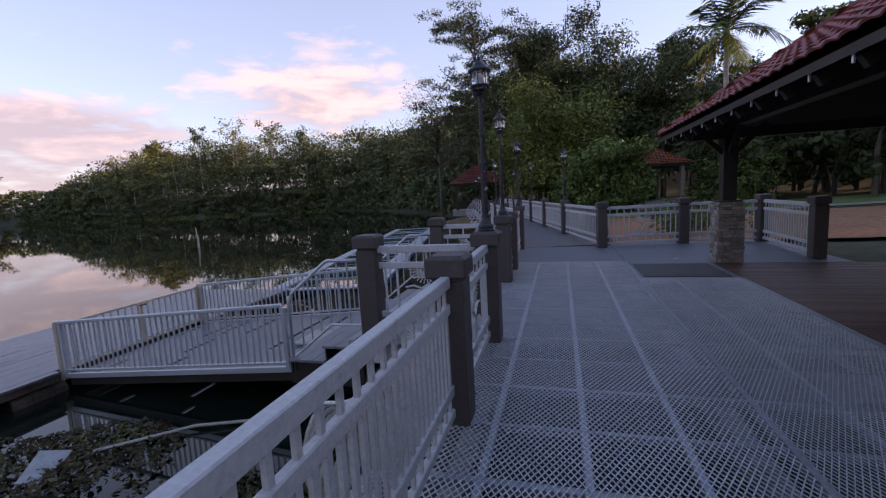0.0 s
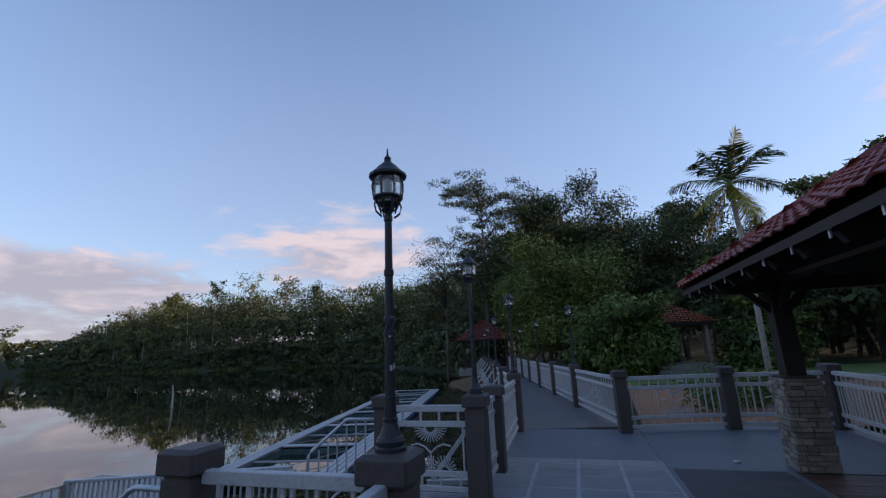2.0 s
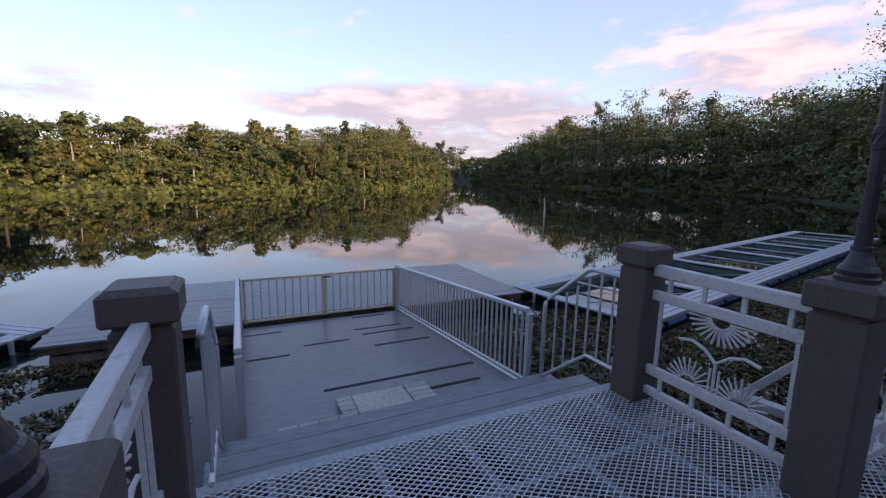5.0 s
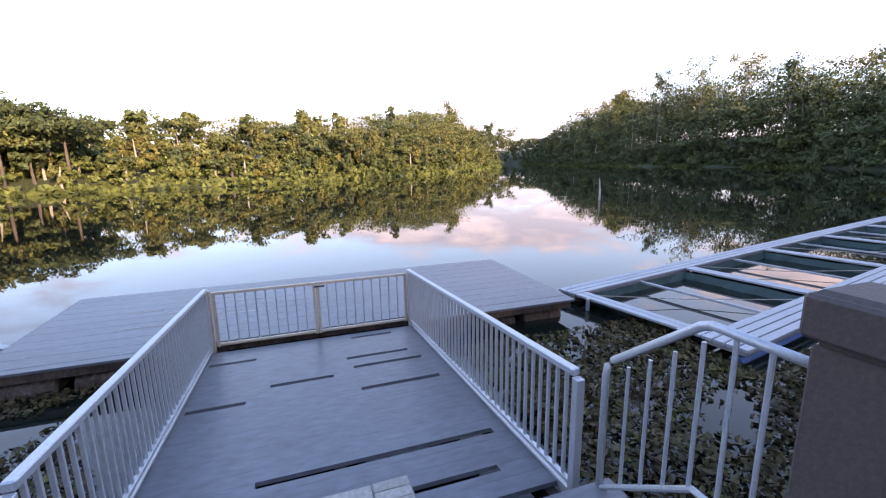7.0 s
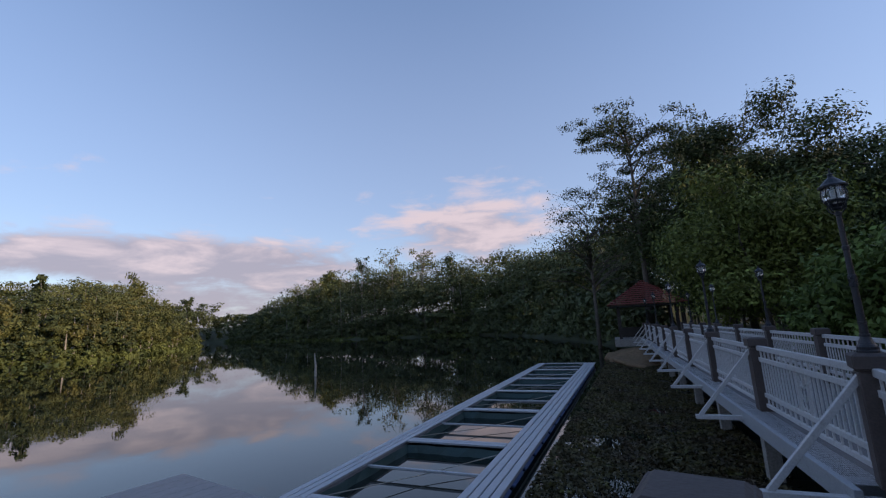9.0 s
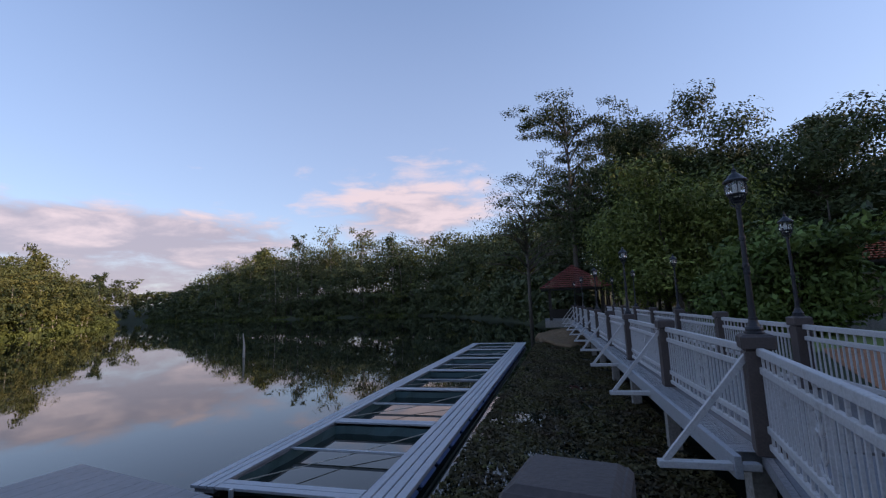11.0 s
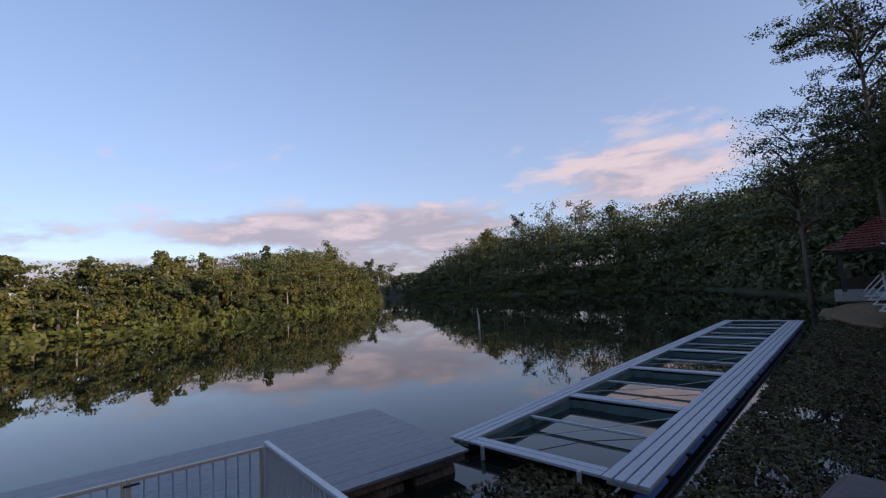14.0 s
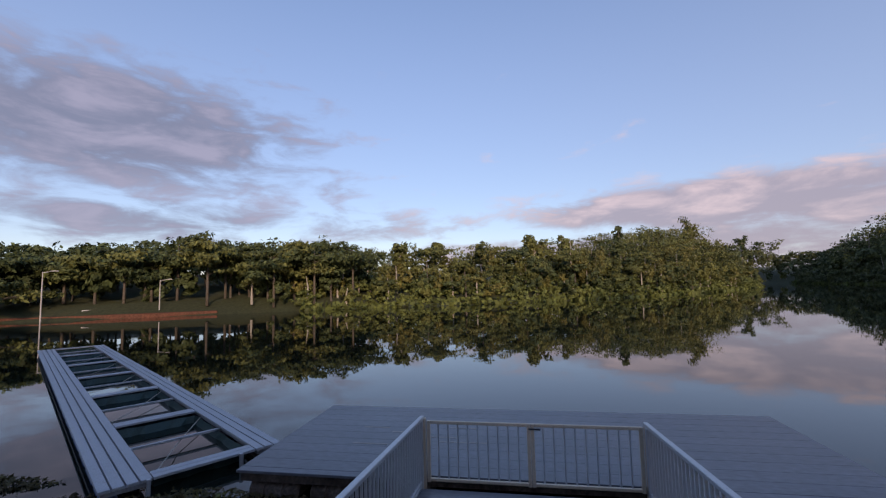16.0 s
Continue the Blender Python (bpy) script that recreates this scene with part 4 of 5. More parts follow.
def stair_rail(y):
    t = thing("stair_railing", "galvanised tube stair railing bent down beside the steps", "railing", "stair railings")
    top = [(-1.59, y, 0.87), (-2.07, y, 0.87), (-2.12, y, 0.85), (-2.64, y, 0.45), (-2.68, y, 0.40), (-2.69, y, 0.34), (-2.69, y, -0.60)]
    part("handrail", tube(top, 0.022, 8), GALV, t, smooth=True)
    part("lower_rail", tube([(-1.59, y, 0.06), (-2.08, y, 0.06), (-2.67, y, -0.40)], 0.017, 8), GALV, t)
    for x in (-1.68, -1.82, -1.96, -2.10, -2.24, -2.38, -2.52):
        hi = 0.87 if x > -2.0 else 0.86 - (-2.0 - x) * 0.76
        lo = 0.06 if x > -2.08 else 0.06 - (-2.08 - x) * 0.78
        part("baluster", tube([(x, y, lo), (x, y, hi)], 0.011, 6), GALV, t)


stair_rail(3.32)
stair_rail(0.30)

# ---- floating platform ----
platform = thing("floating_platform", "wide grey floating platform on rusty drums", "platform")
PX0, PX1, PY0, PY1, PZ = -10.42, -7.24, -2.28, 6.28, -0.88
for k in range(10):
    xa = PX1 - 0.01 - k * (PX1 - PX0) / 10
    part("plank", boxed(xa - (PX1 - PX0) / 10 + 0.003, xa, PY0, PY1, PZ - 0.04, PZ, bevel=0.003), DECKGREY, platform)
side_planks = ((PX1, PX1 + 0.14, PY0, 0.36), (PX1, PX1 + 0.26, 3.40, PY1))
for xa, xb, ya, yb in side_planks:
    part("plank", boxed(xa - 0.005, xb, ya, yb, PZ - 0.04, PZ - 0.002, bevel=0.003), DECKGREY, platform)
part("rim", boxed(PX0 + 0.05, PX1 + 0.10, PY0 + 0.05, 0.34, PZ - 0.16, PZ - 0.042), FLOATBOX, platform)
part("rim", boxed(PX0 + 0.05, PX1 + 0.20, 3.44, PY1 - 0.05, PZ - 0.16, PZ - 0.042), FLOATBOX, platform)
part("rim", boxed(PX0 + 0.05, PX1 - 0.04, 0.35, 3.43, PZ - 0.16, PZ - 0.042), FLOATBOX, platform)
for j in range(9):
    for i in range(3):
        ya = PY0 + 0.14 + j * 0.94
        xa = PX0 + 0.20 + i * 1.15
        if i == 2 and 0.0 < ya < 3.3:
            continue
        drum = lathe([(0.34, 0.0), (0.36, 0.02), (0.36, 0.22), (0.375, 0.24), (0.36, 0.26), (0.36, 0.50), (0.375, 0.52), (0.36, 0.54), (0.36, 0.74), (0.33, 0.77)], 14)
        bmesh.ops.transform(drum, matrix=Matrix.Translation((xa + 0.4, ya, WATER - 0.06)) @ Matrix.Rotation(-math.pi / 2, 4, "X"), verts=drum.verts)
        part("float_drum", drum, FLOATBOX, platform)
for i, (x, y, l) in enumerate(((-9.1, -1.1, 0.5), (-8.9, -0.5, 0.7), (-8.7, 0.1, 0.6), (-9.2, 0.5, 0.5), (-8.3, -1.0, 0.6), (-8.5, 0.4, 0.8), (-8.2, 0.0, 0.3))):
    part("worn_strip", boxed(x - 0.02, x + 0.02, y, y + l, PZ + 0.0005, PZ + 0.004), RAWBOARD, platform, "pale splintered strip of worn planking")


# ---- fish cages ----
def cage(origin, u, v, width, bays, bay, wide_right, sheets):
    """A floating frame of planks with nets between; u across, v along."""
    m = Matrix(((u[0], v[0], 0, origin[0]), (u[1], v[1], 0, origin[1]), (0, 0, 1, -1.02), (0, 0, 0, 1)))
    t = thing("fish_cage", "floating fish cage frame of grey planks with sunken nets", "fish cage", "fish cages", at=m)
    L = bays * bay
    rw, lw = 0.66, 0.46
    if not wide_right:
        rw, lw = lw, rw
    for side, w, n in ((0, lw, 3 if lw < 0.6 else 4), (1, rw, 4 if rw > 0.6 else 3)):
        x0 = 0 if side == 0 else width - w
        pw = w / n
        for k in range(n):
            part("plank", boxed(x0 + k * pw + 0.012, x0 + (k + 1) * pw - 0.012, 0, L, -0.05, 0, bevel=0.006), STEEL, t)
        part("bearer", boxed(x0 + 0.05, x0 + w - 0.05, 0.05, L - 0.05, -0.12, -0.052), BARSTEEL, t)
        if w > 0.6:
            for k in range(int(L / 1.0)):
                drum = lathe([(0.10, 0), (0.12, 0.03), (0.12, 0.80), (0.10, 0.84)], 12)
                xm = x0 + w - 0.17 if side else x0 + 0.17
                bmesh.ops.transform(drum, matrix=Matrix.Translation((xm, 0.06 + k * 1.0, -0.272)) @ Matrix.Rotation(-math.pi / 2, 4, "X"), verts=drum.verts)
                part("float_drum", drum, BLUE, t, "blue plastic float drum")
        else:
            for k in range(int(L / 1.5)):
                part("float_block", boxed(x0 + 0.08, x0 + w - 0.08, 0.2 + k * 1.5, 1.1 + k * 1.5, -0.36, -0.122, bevel=0.01), FLOATBOX, t)
    for b in range(bays + 1):
        y = b * bay
        n = 2
        for k in range(n):
            ya = min(max(0, y - 0.15), L - 0.31) + k * 0.155
            part("cross_plank", boxed(lw + 0.004, width - rw - 0.004, ya + 0.008, ya + 0.147, -0.046, -0.002, bevel=0.005), STEEL, t)
        if b < bays:
            part("mid_bar", boxed(lw - 0.02, width - rw + 0.02, y + bay * 0.52, y + bay * 0.52 + 0.06, -0.10, -0.056, bevel=0.004), STEEL, t)
            a0, a1, b0, b1 = lw + 0.03, width - rw - 0.03, y + 0.2, y + bay - 0.2
            net = bmesh.new()
            nx, ny, d = 9, 9, -0.27
            rng = random.Random(b * 7 + int(width * 100))
            loop_pts = [(a0 + (a1 - a0) * i / nx, b0) for i in range(nx)] + [(a1, b0 + (b1 - b0) * i / ny) for i in range(ny)] \
                + [(a1 - (a1 - a0) * i / nx, b1) for i in range(nx)] + [(a0, b1 - (b1 - b0) * i / ny) for i in range(ny)]
            top = [net.verts.new((x, yy, -0.06 - rng.random() * 0.03)) for x, yy in loop_pts]
            cx, cy = (a0 + a1) / 2, (b0 + b1) / 2
            low = [net.verts.new((cx + (x - cx) * (0.90 + rng.random() * 0.07), cy + (yy - cy) * (0.90 + rng.random() * 0.07), d)) for x, yy in loop_pts]
            for i in range(len(top)):
                net.faces.new((top[i], top[(i + 1) % len(top)], low[(i + 1) % len(top)], low[i]))
            part("net", net, NET, t, "dark green net hung inside the frame")
            if b in sheets:
                sh = bmesh.new()
                for i in range(7):
                    for j2 in range(7):
                        sh.verts.new((a0 + 0.25 + (a1 - a0 - 0.4) * i / 6, b0 + 0.08 + (b1 - b0) * 0.55 * j2 / 6, -0.285 + 0.02 * math.sin(i * 1.7 + j2) + 0.012 * math.cos(j2 * 2.3)))
                sh.verts.ensure_lookup_table()
                for i in range(6):
                    for j2 in range(6):
                        sh.faces.new((sh.verts[i * 7 + j2], sh.verts[(i + 1) * 7 + j2], sh.verts[(i + 1) * 7 + j2 + 1], sh.verts[i * 7 + j2 + 1]))
                part("cover_sheet", sh, SHEET if b % 2 == 0 else TARP, t, "sagging cover sheet afloat in the cage", smooth=True)
            part("rope", tube([(a0, b0 + 0.3 * (b % 3), -0.05), ((a0 + a1) / 2, cy, -0.13), (a1, b1 - 0.4, -0.05)], 0.009, 5), ROPE, t)
    for k in (0.35, 1.15):
        part("stub_leg", boxed(k * width / 1.6, k * width / 1.6 + 0.05, -0.06, -0.005, -0.34, 0.0), GALV, t)
    return t


def unit(a, b):
    d = Vector((b[0] - a[0], b[1] - a[1]))
    return d.normalized(), d.length


u, w = unit((-8.05, 6.65), (-4.60, 7.40))
v, l = unit((-8.05, 6.65), (-12.35, 29.4))
cage((-8.05, 6.65), u, v, w, 6, l / 6, True, (0, 1, 2, 3))
u, w = unit((-6.50, -3.95), (-8.72, -2.62))
v, l = unit((-6.50, -3.95), (-20.2, -20.4))
cage((-6.50, -3.95), u, v, w, 6, l / 6, False, (0, 1, 3))

# ---- floating weed ----
def weed_mat(name, label, seed, n, x0, x1, y0, y1, keep, size, bare=-0.75):
    rng = np.random.default_rng(seed)
    x, y = rng.uniform(x0, x1, n), rng.uniform(y0, y1, n)
    f = np.sin(x * 2.1 + 1.3 * np.sin(y * 1.1)) + np.sin(y * 1.7 + 1.9 * np.sin(x * 0.9)) + 0.6 * np.sin(x * 5.3 + y * 4.1)
    ok = keep(x, y) & (f + rng.normal(size=n) * 0.5 > bare)
    x, y = x[ok], y[ok]
    heap = np.clip(f[ok] + 0.4, 0, 2.2) * 0.035
    z = WATER + 0.004 + heap * rng.uniform(0.1, 1.0, len(x))
    c = np.stack([x, y, z], 1)
    q = leaf_quads(rng, c, size * rng.uniform(0.5, 1.15, len(c)), 1.6)
    q[:, :, 2] = c[:, None, 2] + (q[:, :, 2] - c[:, None, 2]) * 0.7 + 0.012
    tagged(part(name, quads_mesh(name, q), WEED), label, "water weed", kind="stuff")


def between_cage_and_walkway(x, y):
    left = -4.42 - 0.189 * (y - 7.4)
    right = 0.6 - 0.23 * np.clip(y - 5, 0, 99)
    return (x > np.where(y > 7.3, left, -6.6)) & (x < right) & ~((y < 3.9) & (x < -1.2))


weed_mat("weed_mat", "dense mat of brown and yellow-green floating weed", 21, 230000, -10, 1.5, 3.9, 34, between_cage_and_walkway, 0.080, -1.35)
weed_mat("weed_mat", "patches of yellow-green floating weed beside the gangway", 22, 60000, -7.2, 1.0, -7.5, 0.2, lambda x, y: (y < -0.5 - 0.35 * np.sin(x * 1.7)) & (x < 0.2), 0.062)
weed_mat("weed_patch", "small raft of floating weed", 23, 1500, -15.5, -12.0, -28, -24, lambda x, y: np.hypot((x + 13.7) / 1.8, (y + 26) / 1.6) < 1, 0.12)

# small things on the water
tagged(part("floating_scrap", boxed(-0.16, 0.16, -0.22, 0.22, 0, 0.02, bevel=0.004, m=pose(-4.95, -1.25, WATER + 0.05, 18, 10, 30)), TARP), "pale square of scrap panel lying among weed", "scrap")
tagged(part("floating_pole", tube([(-4.7, -0.9, WATER + 0.05), (-3.9, -0.2, WATER + 0.06), (-3.2, 0.1, WATER + 0.04)], 0.02, 6), ROPE), "thin pale pole drifting under the gangway", "pole")
tagged(part("dead_stake", tube([(-25.4, 21.6, WATER - 0.4), (-25.5, 21.7, WATER + 0.7), (-25.62, 21.7, WATER + 1.5)], [0.09, 0.07, 0.03], 7), PALEBARK), "pale dead tree stake standing in the lake", "stake")
for k, (x, y) in enumerate(((-0.16, -2.98), (-0.15, -2.62))):
    t = thing("rope_coil", "pale rope coil hung on the outside of the railing", "rope", "rope coils")
    zc = 0.62 - 0.10 * k
    for j in range(6):
        pts = [(x + 0.016 * j - 0.05, y + (0.13 + 0.008 * j) * math.cos(a), zc + (0.17 - 0.01 * j) * math.sin(a) - 0.01 * j) for a in np.linspace(0, 2 * math.pi, 17)]
        part("rope_loop", tube(pts, 0.012, 6), ROPE, t)
    part("hook", tube([(x - 0.06, y, zc + 0.19), (x + 0.05, y, zc + 0.20), (x + 0.115, y, zc + 0.22)], 0.008, 6), GALV, t)
tagged(part("cup_lid", lathe([(0.05, 0), (0.055, 0.01), (0.045, 0.025), (0.03, 0.03)], 12, at=(3.02, 5.35)), STICKER), "crushed white cup lid lying on the landing", "litter")

# ---- pavilion ----
pav = thing("pavilion", "open timber pavilion with a hipped red clay tile roof", "pavilion")
EX, EY, EZ, PITCH = 2.84, 6.05, 2.60, 0.64
XR, YB, HALF = 10.84, -8.0, 4.0
roof = bmesh.new()
apex1, apex2 = (EX + HALF, EY - HALF, EZ + HALF * PITCH), (EX + HALF, YB + HALF, EZ + HALF * PITCH)
c = [(EX, EY, EZ), (XR, EY, EZ), (XR, YB, EZ), (EX, YB, EZ)]
vs = [roof.verts.new(Vector(p) - Vector((0, 0, dz))) for dz in (0.05, 0.13) for p in (*c, apex1, apex2)]
for off, flip in ((0, False), (6, True)):
    for f in ((0, 3, 5, 4), (1, 0, 4), (2, 1, 4, 5), (3, 2, 5)):
        fv = [vs[off + i] for i in f]
        roof.faces.new(fv[::-1] if flip else fv)
for a, b in ((0, 1), (1, 2), (2, 3), (3, 0)):
    roof.faces.new((vs[a], vs[b], vs[6 + b], vs[6 + a]))
bmesh.ops.recalc_face_normals(roof, faces=roof.faces)
part("roof_deck", roof, DARKWOOD, pav)


def tile_mesh(w=0.23, l=0.40):
    bm = bmesh.new()
    n = 8
    rows = []
    for y, lift in ((0, 0.035), (l, 0.0)):
        row = []
        for k in range(n + 1):
            s = k / n
            z = 0.028 * math.sin(s * math.pi) ** 1.0 if s < 0.55 else 0.028 * math.sin(s * math.pi) - 0.008 * math.sin((s - 0.55) / 0.45 * math.pi)
            row.append((s * w, y, z + lift))
        rows.append(row)
    top = [[bm.verts.new(p) for p in r] for r in rows]
    low = [bm.verts.new((p[0], p[1] + 0.002, p[2] - 0.018)) for p in rows[0]]
    for k in range(n):
        bm.faces.new((top[0][k], top[0][k + 1], top[1][k + 1], top[1][k]))
        bm.faces.new((low[k], low[k + 1], top[0][k + 1], top[0][k]))
    return mesh_of(bm, "roof_tile")


TILE_M = tile_mesh()
sl = math.atan(PITCH)
rise = 0.33
count = 0
rest = []
west_m = Matrix(((0, math.cos(sl), -math.sin(sl), EX), (-1, 0, 0, EY), (0, math.sin(sl), math.cos(sl), EZ), (0, 0, 0, 1)))
north_m = Matrix(((1, 0, 0, EX), (0, -math.cos(sl), math.sin(sl), EY), (0, math.sin(sl), math.cos(sl), EZ), (0, 0, 0, 1)))
tile_v = np.array([v.co for v in TILE_M.vertices])
tile_f = [tuple(p.vertices) for p in TILE_M.polygons]
rt = random.Random(5)
for face, m, length in (("w", west_m, EY - YB), ("n", north_m, XR - EX)):
    for r in range(int(HALF / math.cos(sl) / rise)):
        inset = r * rise * math.cos(sl)
        x = inset + (0.02 if face == "w" else 0.05)
        while x < length - inset - 0.2:
            p = m @ Matrix.Translation((x, r * rise - 0.05, 0.012 + rt.random() * 0.006)) @ Matrix.Rotation(rt.uniform(-0.012, 0.012), 4, "Z")
            if face == "w" and x < 6.4 and count < 300:
                o = part("roof_tile", TILE_M, TILE, pav)
                o.matrix_basis = p
                count += 1
            else:
                rest.append(p)
            x += 0.225
allv, allf = [], []
for p in rest:
    base = len(allv)
    allv += [tuple(p @ Vector(q)) for q in tile_v]
    allf += [tuple(base + i for i in f) for f in tile_f]
me = bpy.data.meshes.new("roof_tiles")
me.from_pydata(allv, [], allf)
ob = part("roof_tiles", me, TILE, pav)
ob["kind"] = "stuff"
for a, b in (((EX, EY, EZ), apex1), (apex1, apex2)):
    a, b = Vector(a), Vector(b)
    n = int((b - a).length / 0.32)
    for k in range(n):
        p, q = a + (b - a) * k / n, a + (b - a) * (k + 1.12) / n
        up = Vector((0, 0, 0.045))
        part("ridge_tile", tube([p + up * 1.2, q + up], [0.085, 0.07], 8), TILE, pav)
for x, y in ((3.84, 5.12), (3.84, -6.9), (9.6, 5.12), (9.6, -6.9)):
    part("timber_post", boxed(x - 0.12, x + 0.12, y - 0.12, y + 0.12, 1.2, 2.72, bevel=0.008), DARKWOOD, pav)
    for dx, dy in ((1, 0), (-1, 0), (0, 1), (0, -1)):
        ang = math.atan2(dy, dx)
        part("knee_brace", boxed(0, 0.72, -0.045, 0.045, -0.045, 0.045, m=Matrix.Translation((x + dx * 0.1, y + dy * 0.1, 2.1)) @ Matrix.Rotation(ang, 4, "Z") @ Matrix.Rotation(-math.pi / 4, 4, "Y")), DARKWOOD, pav)
part("wall_plate", boxed(3.74, 3.94, -7.6, 5.6, 2.54, 2.74), DARKWOOD, pav)
part("wall_plate", boxed(3.2, 10.3, 5.02, 5.22, 2.36, 2.538), DARKWOOD, pav)
part("wall_plate", boxed(9.5, 9.7, -7.6, 5.6, 2.54, 2.74), DARKWOOD, pav)
part("tie_beam", boxed(3.2, 10.3, -1.1, -0.9, 2.36, 2.538), DARKWOOD, pav)
for k in range(22):
    y = 5.7 - k * 0.6
    part("rafter_tail", boxed(-0.0, 1.4, -0.035, 0.035, -0.16, -0.05, m=Matrix.Translation((EX + 0.03, y, EZ - 0.10)) @ Matrix.Rotation(-sl, 4, "Y")), DARKWOOD, pav)
    part("drip_hook", boxed(EX + 0.02, EX + 0.035, y - 0.012, y + 0.012, EZ - 0.19, EZ - 0.06), GALV, pav, "pale hanging gutter hook")
tagged(part("pavilion_floor_base", boxed(3.575, 11.0, -8.0, 4.9, -0.16, -0.028), DARKWOOD), "dark timber floor frame of the pavilion", "floor", kind="structure")
pfloor = thing("pavilion_floor", "wet dark brown boarded pavilion floor", "floor", kind="structure")
rb = random.Random(9)
y = -7.9
while y < 4.80:
    x = 3.58
    while x < 10.9:
        ln = rb.uniform(1.6, 2.8)
        x1 = min(x + ln, 10.95)
        part("floor_board", boxed(x, x1 - 0.006, y, y + 0.112, -0.026, 0.002 + rb.random() * 0.004), FLOORWOOD, pfloor)
        x = x1
    y += 0.118


def stone_pier(x, y):
    t = thing("stone_pier", "pier faced with stacked ledge stones under a timber post", "pier", "stone piers")
    part("core", boxed(x - 0.19, x + 0.19, y - 0.19, y + 0.19, -0.05, 1.19), MORTAR, t)
    rp = random.Random(int(x * 100 + y * 10))
    z = 0.0
    while z < 1.16:
        h = min(rp.uniform(0.04, 0.085), 1.2 - z)
        for s in range(4):
            a = -0.22
            while a < 0.21:
                l2 = min(rp.uniform(0.10, 0.26), 0.22 - a)
                o = part("ledge_stone", boxed(a, a + l2 - 0.008, -0.03, 0.045 + rp.uniform(-0.012, 0.022), z + 0.003, z + h - 0.003, bevel=0.006, m=pose(x, y, 0, 0, 0, 90 * s) @ Matrix.Translation((0, 0.178, 0))), STONE, t)
                a += l2
        z += h
    part("top_slab", boxed(x - 0.21, x + 0.21, y - 0.21, y + 0.21, 1.19, 1.2), MORTAR, t)


stone_pier(3.84, 5.12)
for x, y in ((3.84, -6.9), (9.6, 5.12), (9.6, -6.9)):
    tagged(part("stone_pier", boxed(x - 0.26, x + 0.26, y - 0.26, y + 0.26, -0.1, 1.2, bevel=0.02), STONE), "pier faced with ledge stones under a timber post", "pier", "stone piers")


# ---- small huts ----
def hut(name, x, y, ground, half, eave, peak, turn_deg, mat, label, walls):
    t = thing(name, label, "hut", at=pose(x, y, 0, 0, 0, turn_deg))
    roof = bmesh.new()
    n = 12
    ang = [math.pi / 4 + k * math.pi / 2 for k in range(4)]
    cs = [(half * 1.414 * math.cos(a), half * 1.414 * math.sin(a)) for a in ang]
    for k in range(4):
        (xa, ya), (xb, yb) = cs[k], cs[(k + 1) % 4]
        rows = []
        for r in range(n + 1):
            s = r / n
            z = eave + (peak - eave) * s
            m2 = max(3, int(20 * (1 - s)))
            rows.append((s, z))
        for r in range(n):
            s0, s1 = rows[r][0], rows[r + 1][0]
            z0, z1 = rows[r][1] + 0.05, rows[r + 1][1]
            m2 = max(1, int(half * 9 * (1 - s0)))
            for j in range(m2):
                f0, f1 = j / m2, (j + 1) / m2
                pa = (xa + (xb - xa) * f0, ya + (yb - ya) * f0)
                pb = (xa + (xb - xa) * f1, ya + (yb - ya) * f1)
                quad = [(pa[0] * (1 - s0), pa[1] * (1 - s0), z0), (pb[0] * (1 - s0), pb[1] * (1 - s0), z0), (pb[0] * (1 - s1), pb[1] * (1 - s1), z1), (pa[0] * (1 - s1), pa[1] * (1 - s1), z1)]
                mid = ((pa[0] + pb[0]) / 2 * (1 - s0), (pa[1] + pb[1]) / 2 * (1 - s0), z0 + 0.05)
                q = [roof.verts.new(p) for p in (quad[0], mid, quad[1], quad[2], quad[3])]
                roof.faces.new(q)
    part("roof", roof, mat, t)
    part("ceiling_board", boxed(-half * 0.96, half * 0.96, -half * 0.96, half * 0.96, eave - 0.10, eave - 0.02), DARKWOOD, t)
    for sx in (-1, 1):
        for sy in (-1, 1):
            part("corner_post", boxed(sx * half * 0.72 - 0.11, sx * half * 0.72 + 0.11, sy * half * 0.72 - 0.11, sy * half * 0.72 + 0.11, ground, eave - 0.1), walls, t)
    part("bench_wall", boxed(-half * 0.7, half * 0.7, half * 0.66, half * 0.72, ground, ground + 0.9), DARKWOOD, t)
    part("floor_slab", boxed(-half * 0.9, half * 0.9, -half * 0.9, half * 0.9, ground - 0.5, ground + 0.06), CONCRETE, t)
    return t


hut("garden_hut", 6.2, 26.5, 0.45, 2.0, 2.75, 4.05, 20, TILE2, "small open hut with an orange tiled pyramid roof", STONE)
hut("lakeside_hut", -7.9, 41.5, -0.1, 2.9, 2.62, 4.7, 13, TILE, "open hut over the water with a red tiled roof", DARKWOOD)

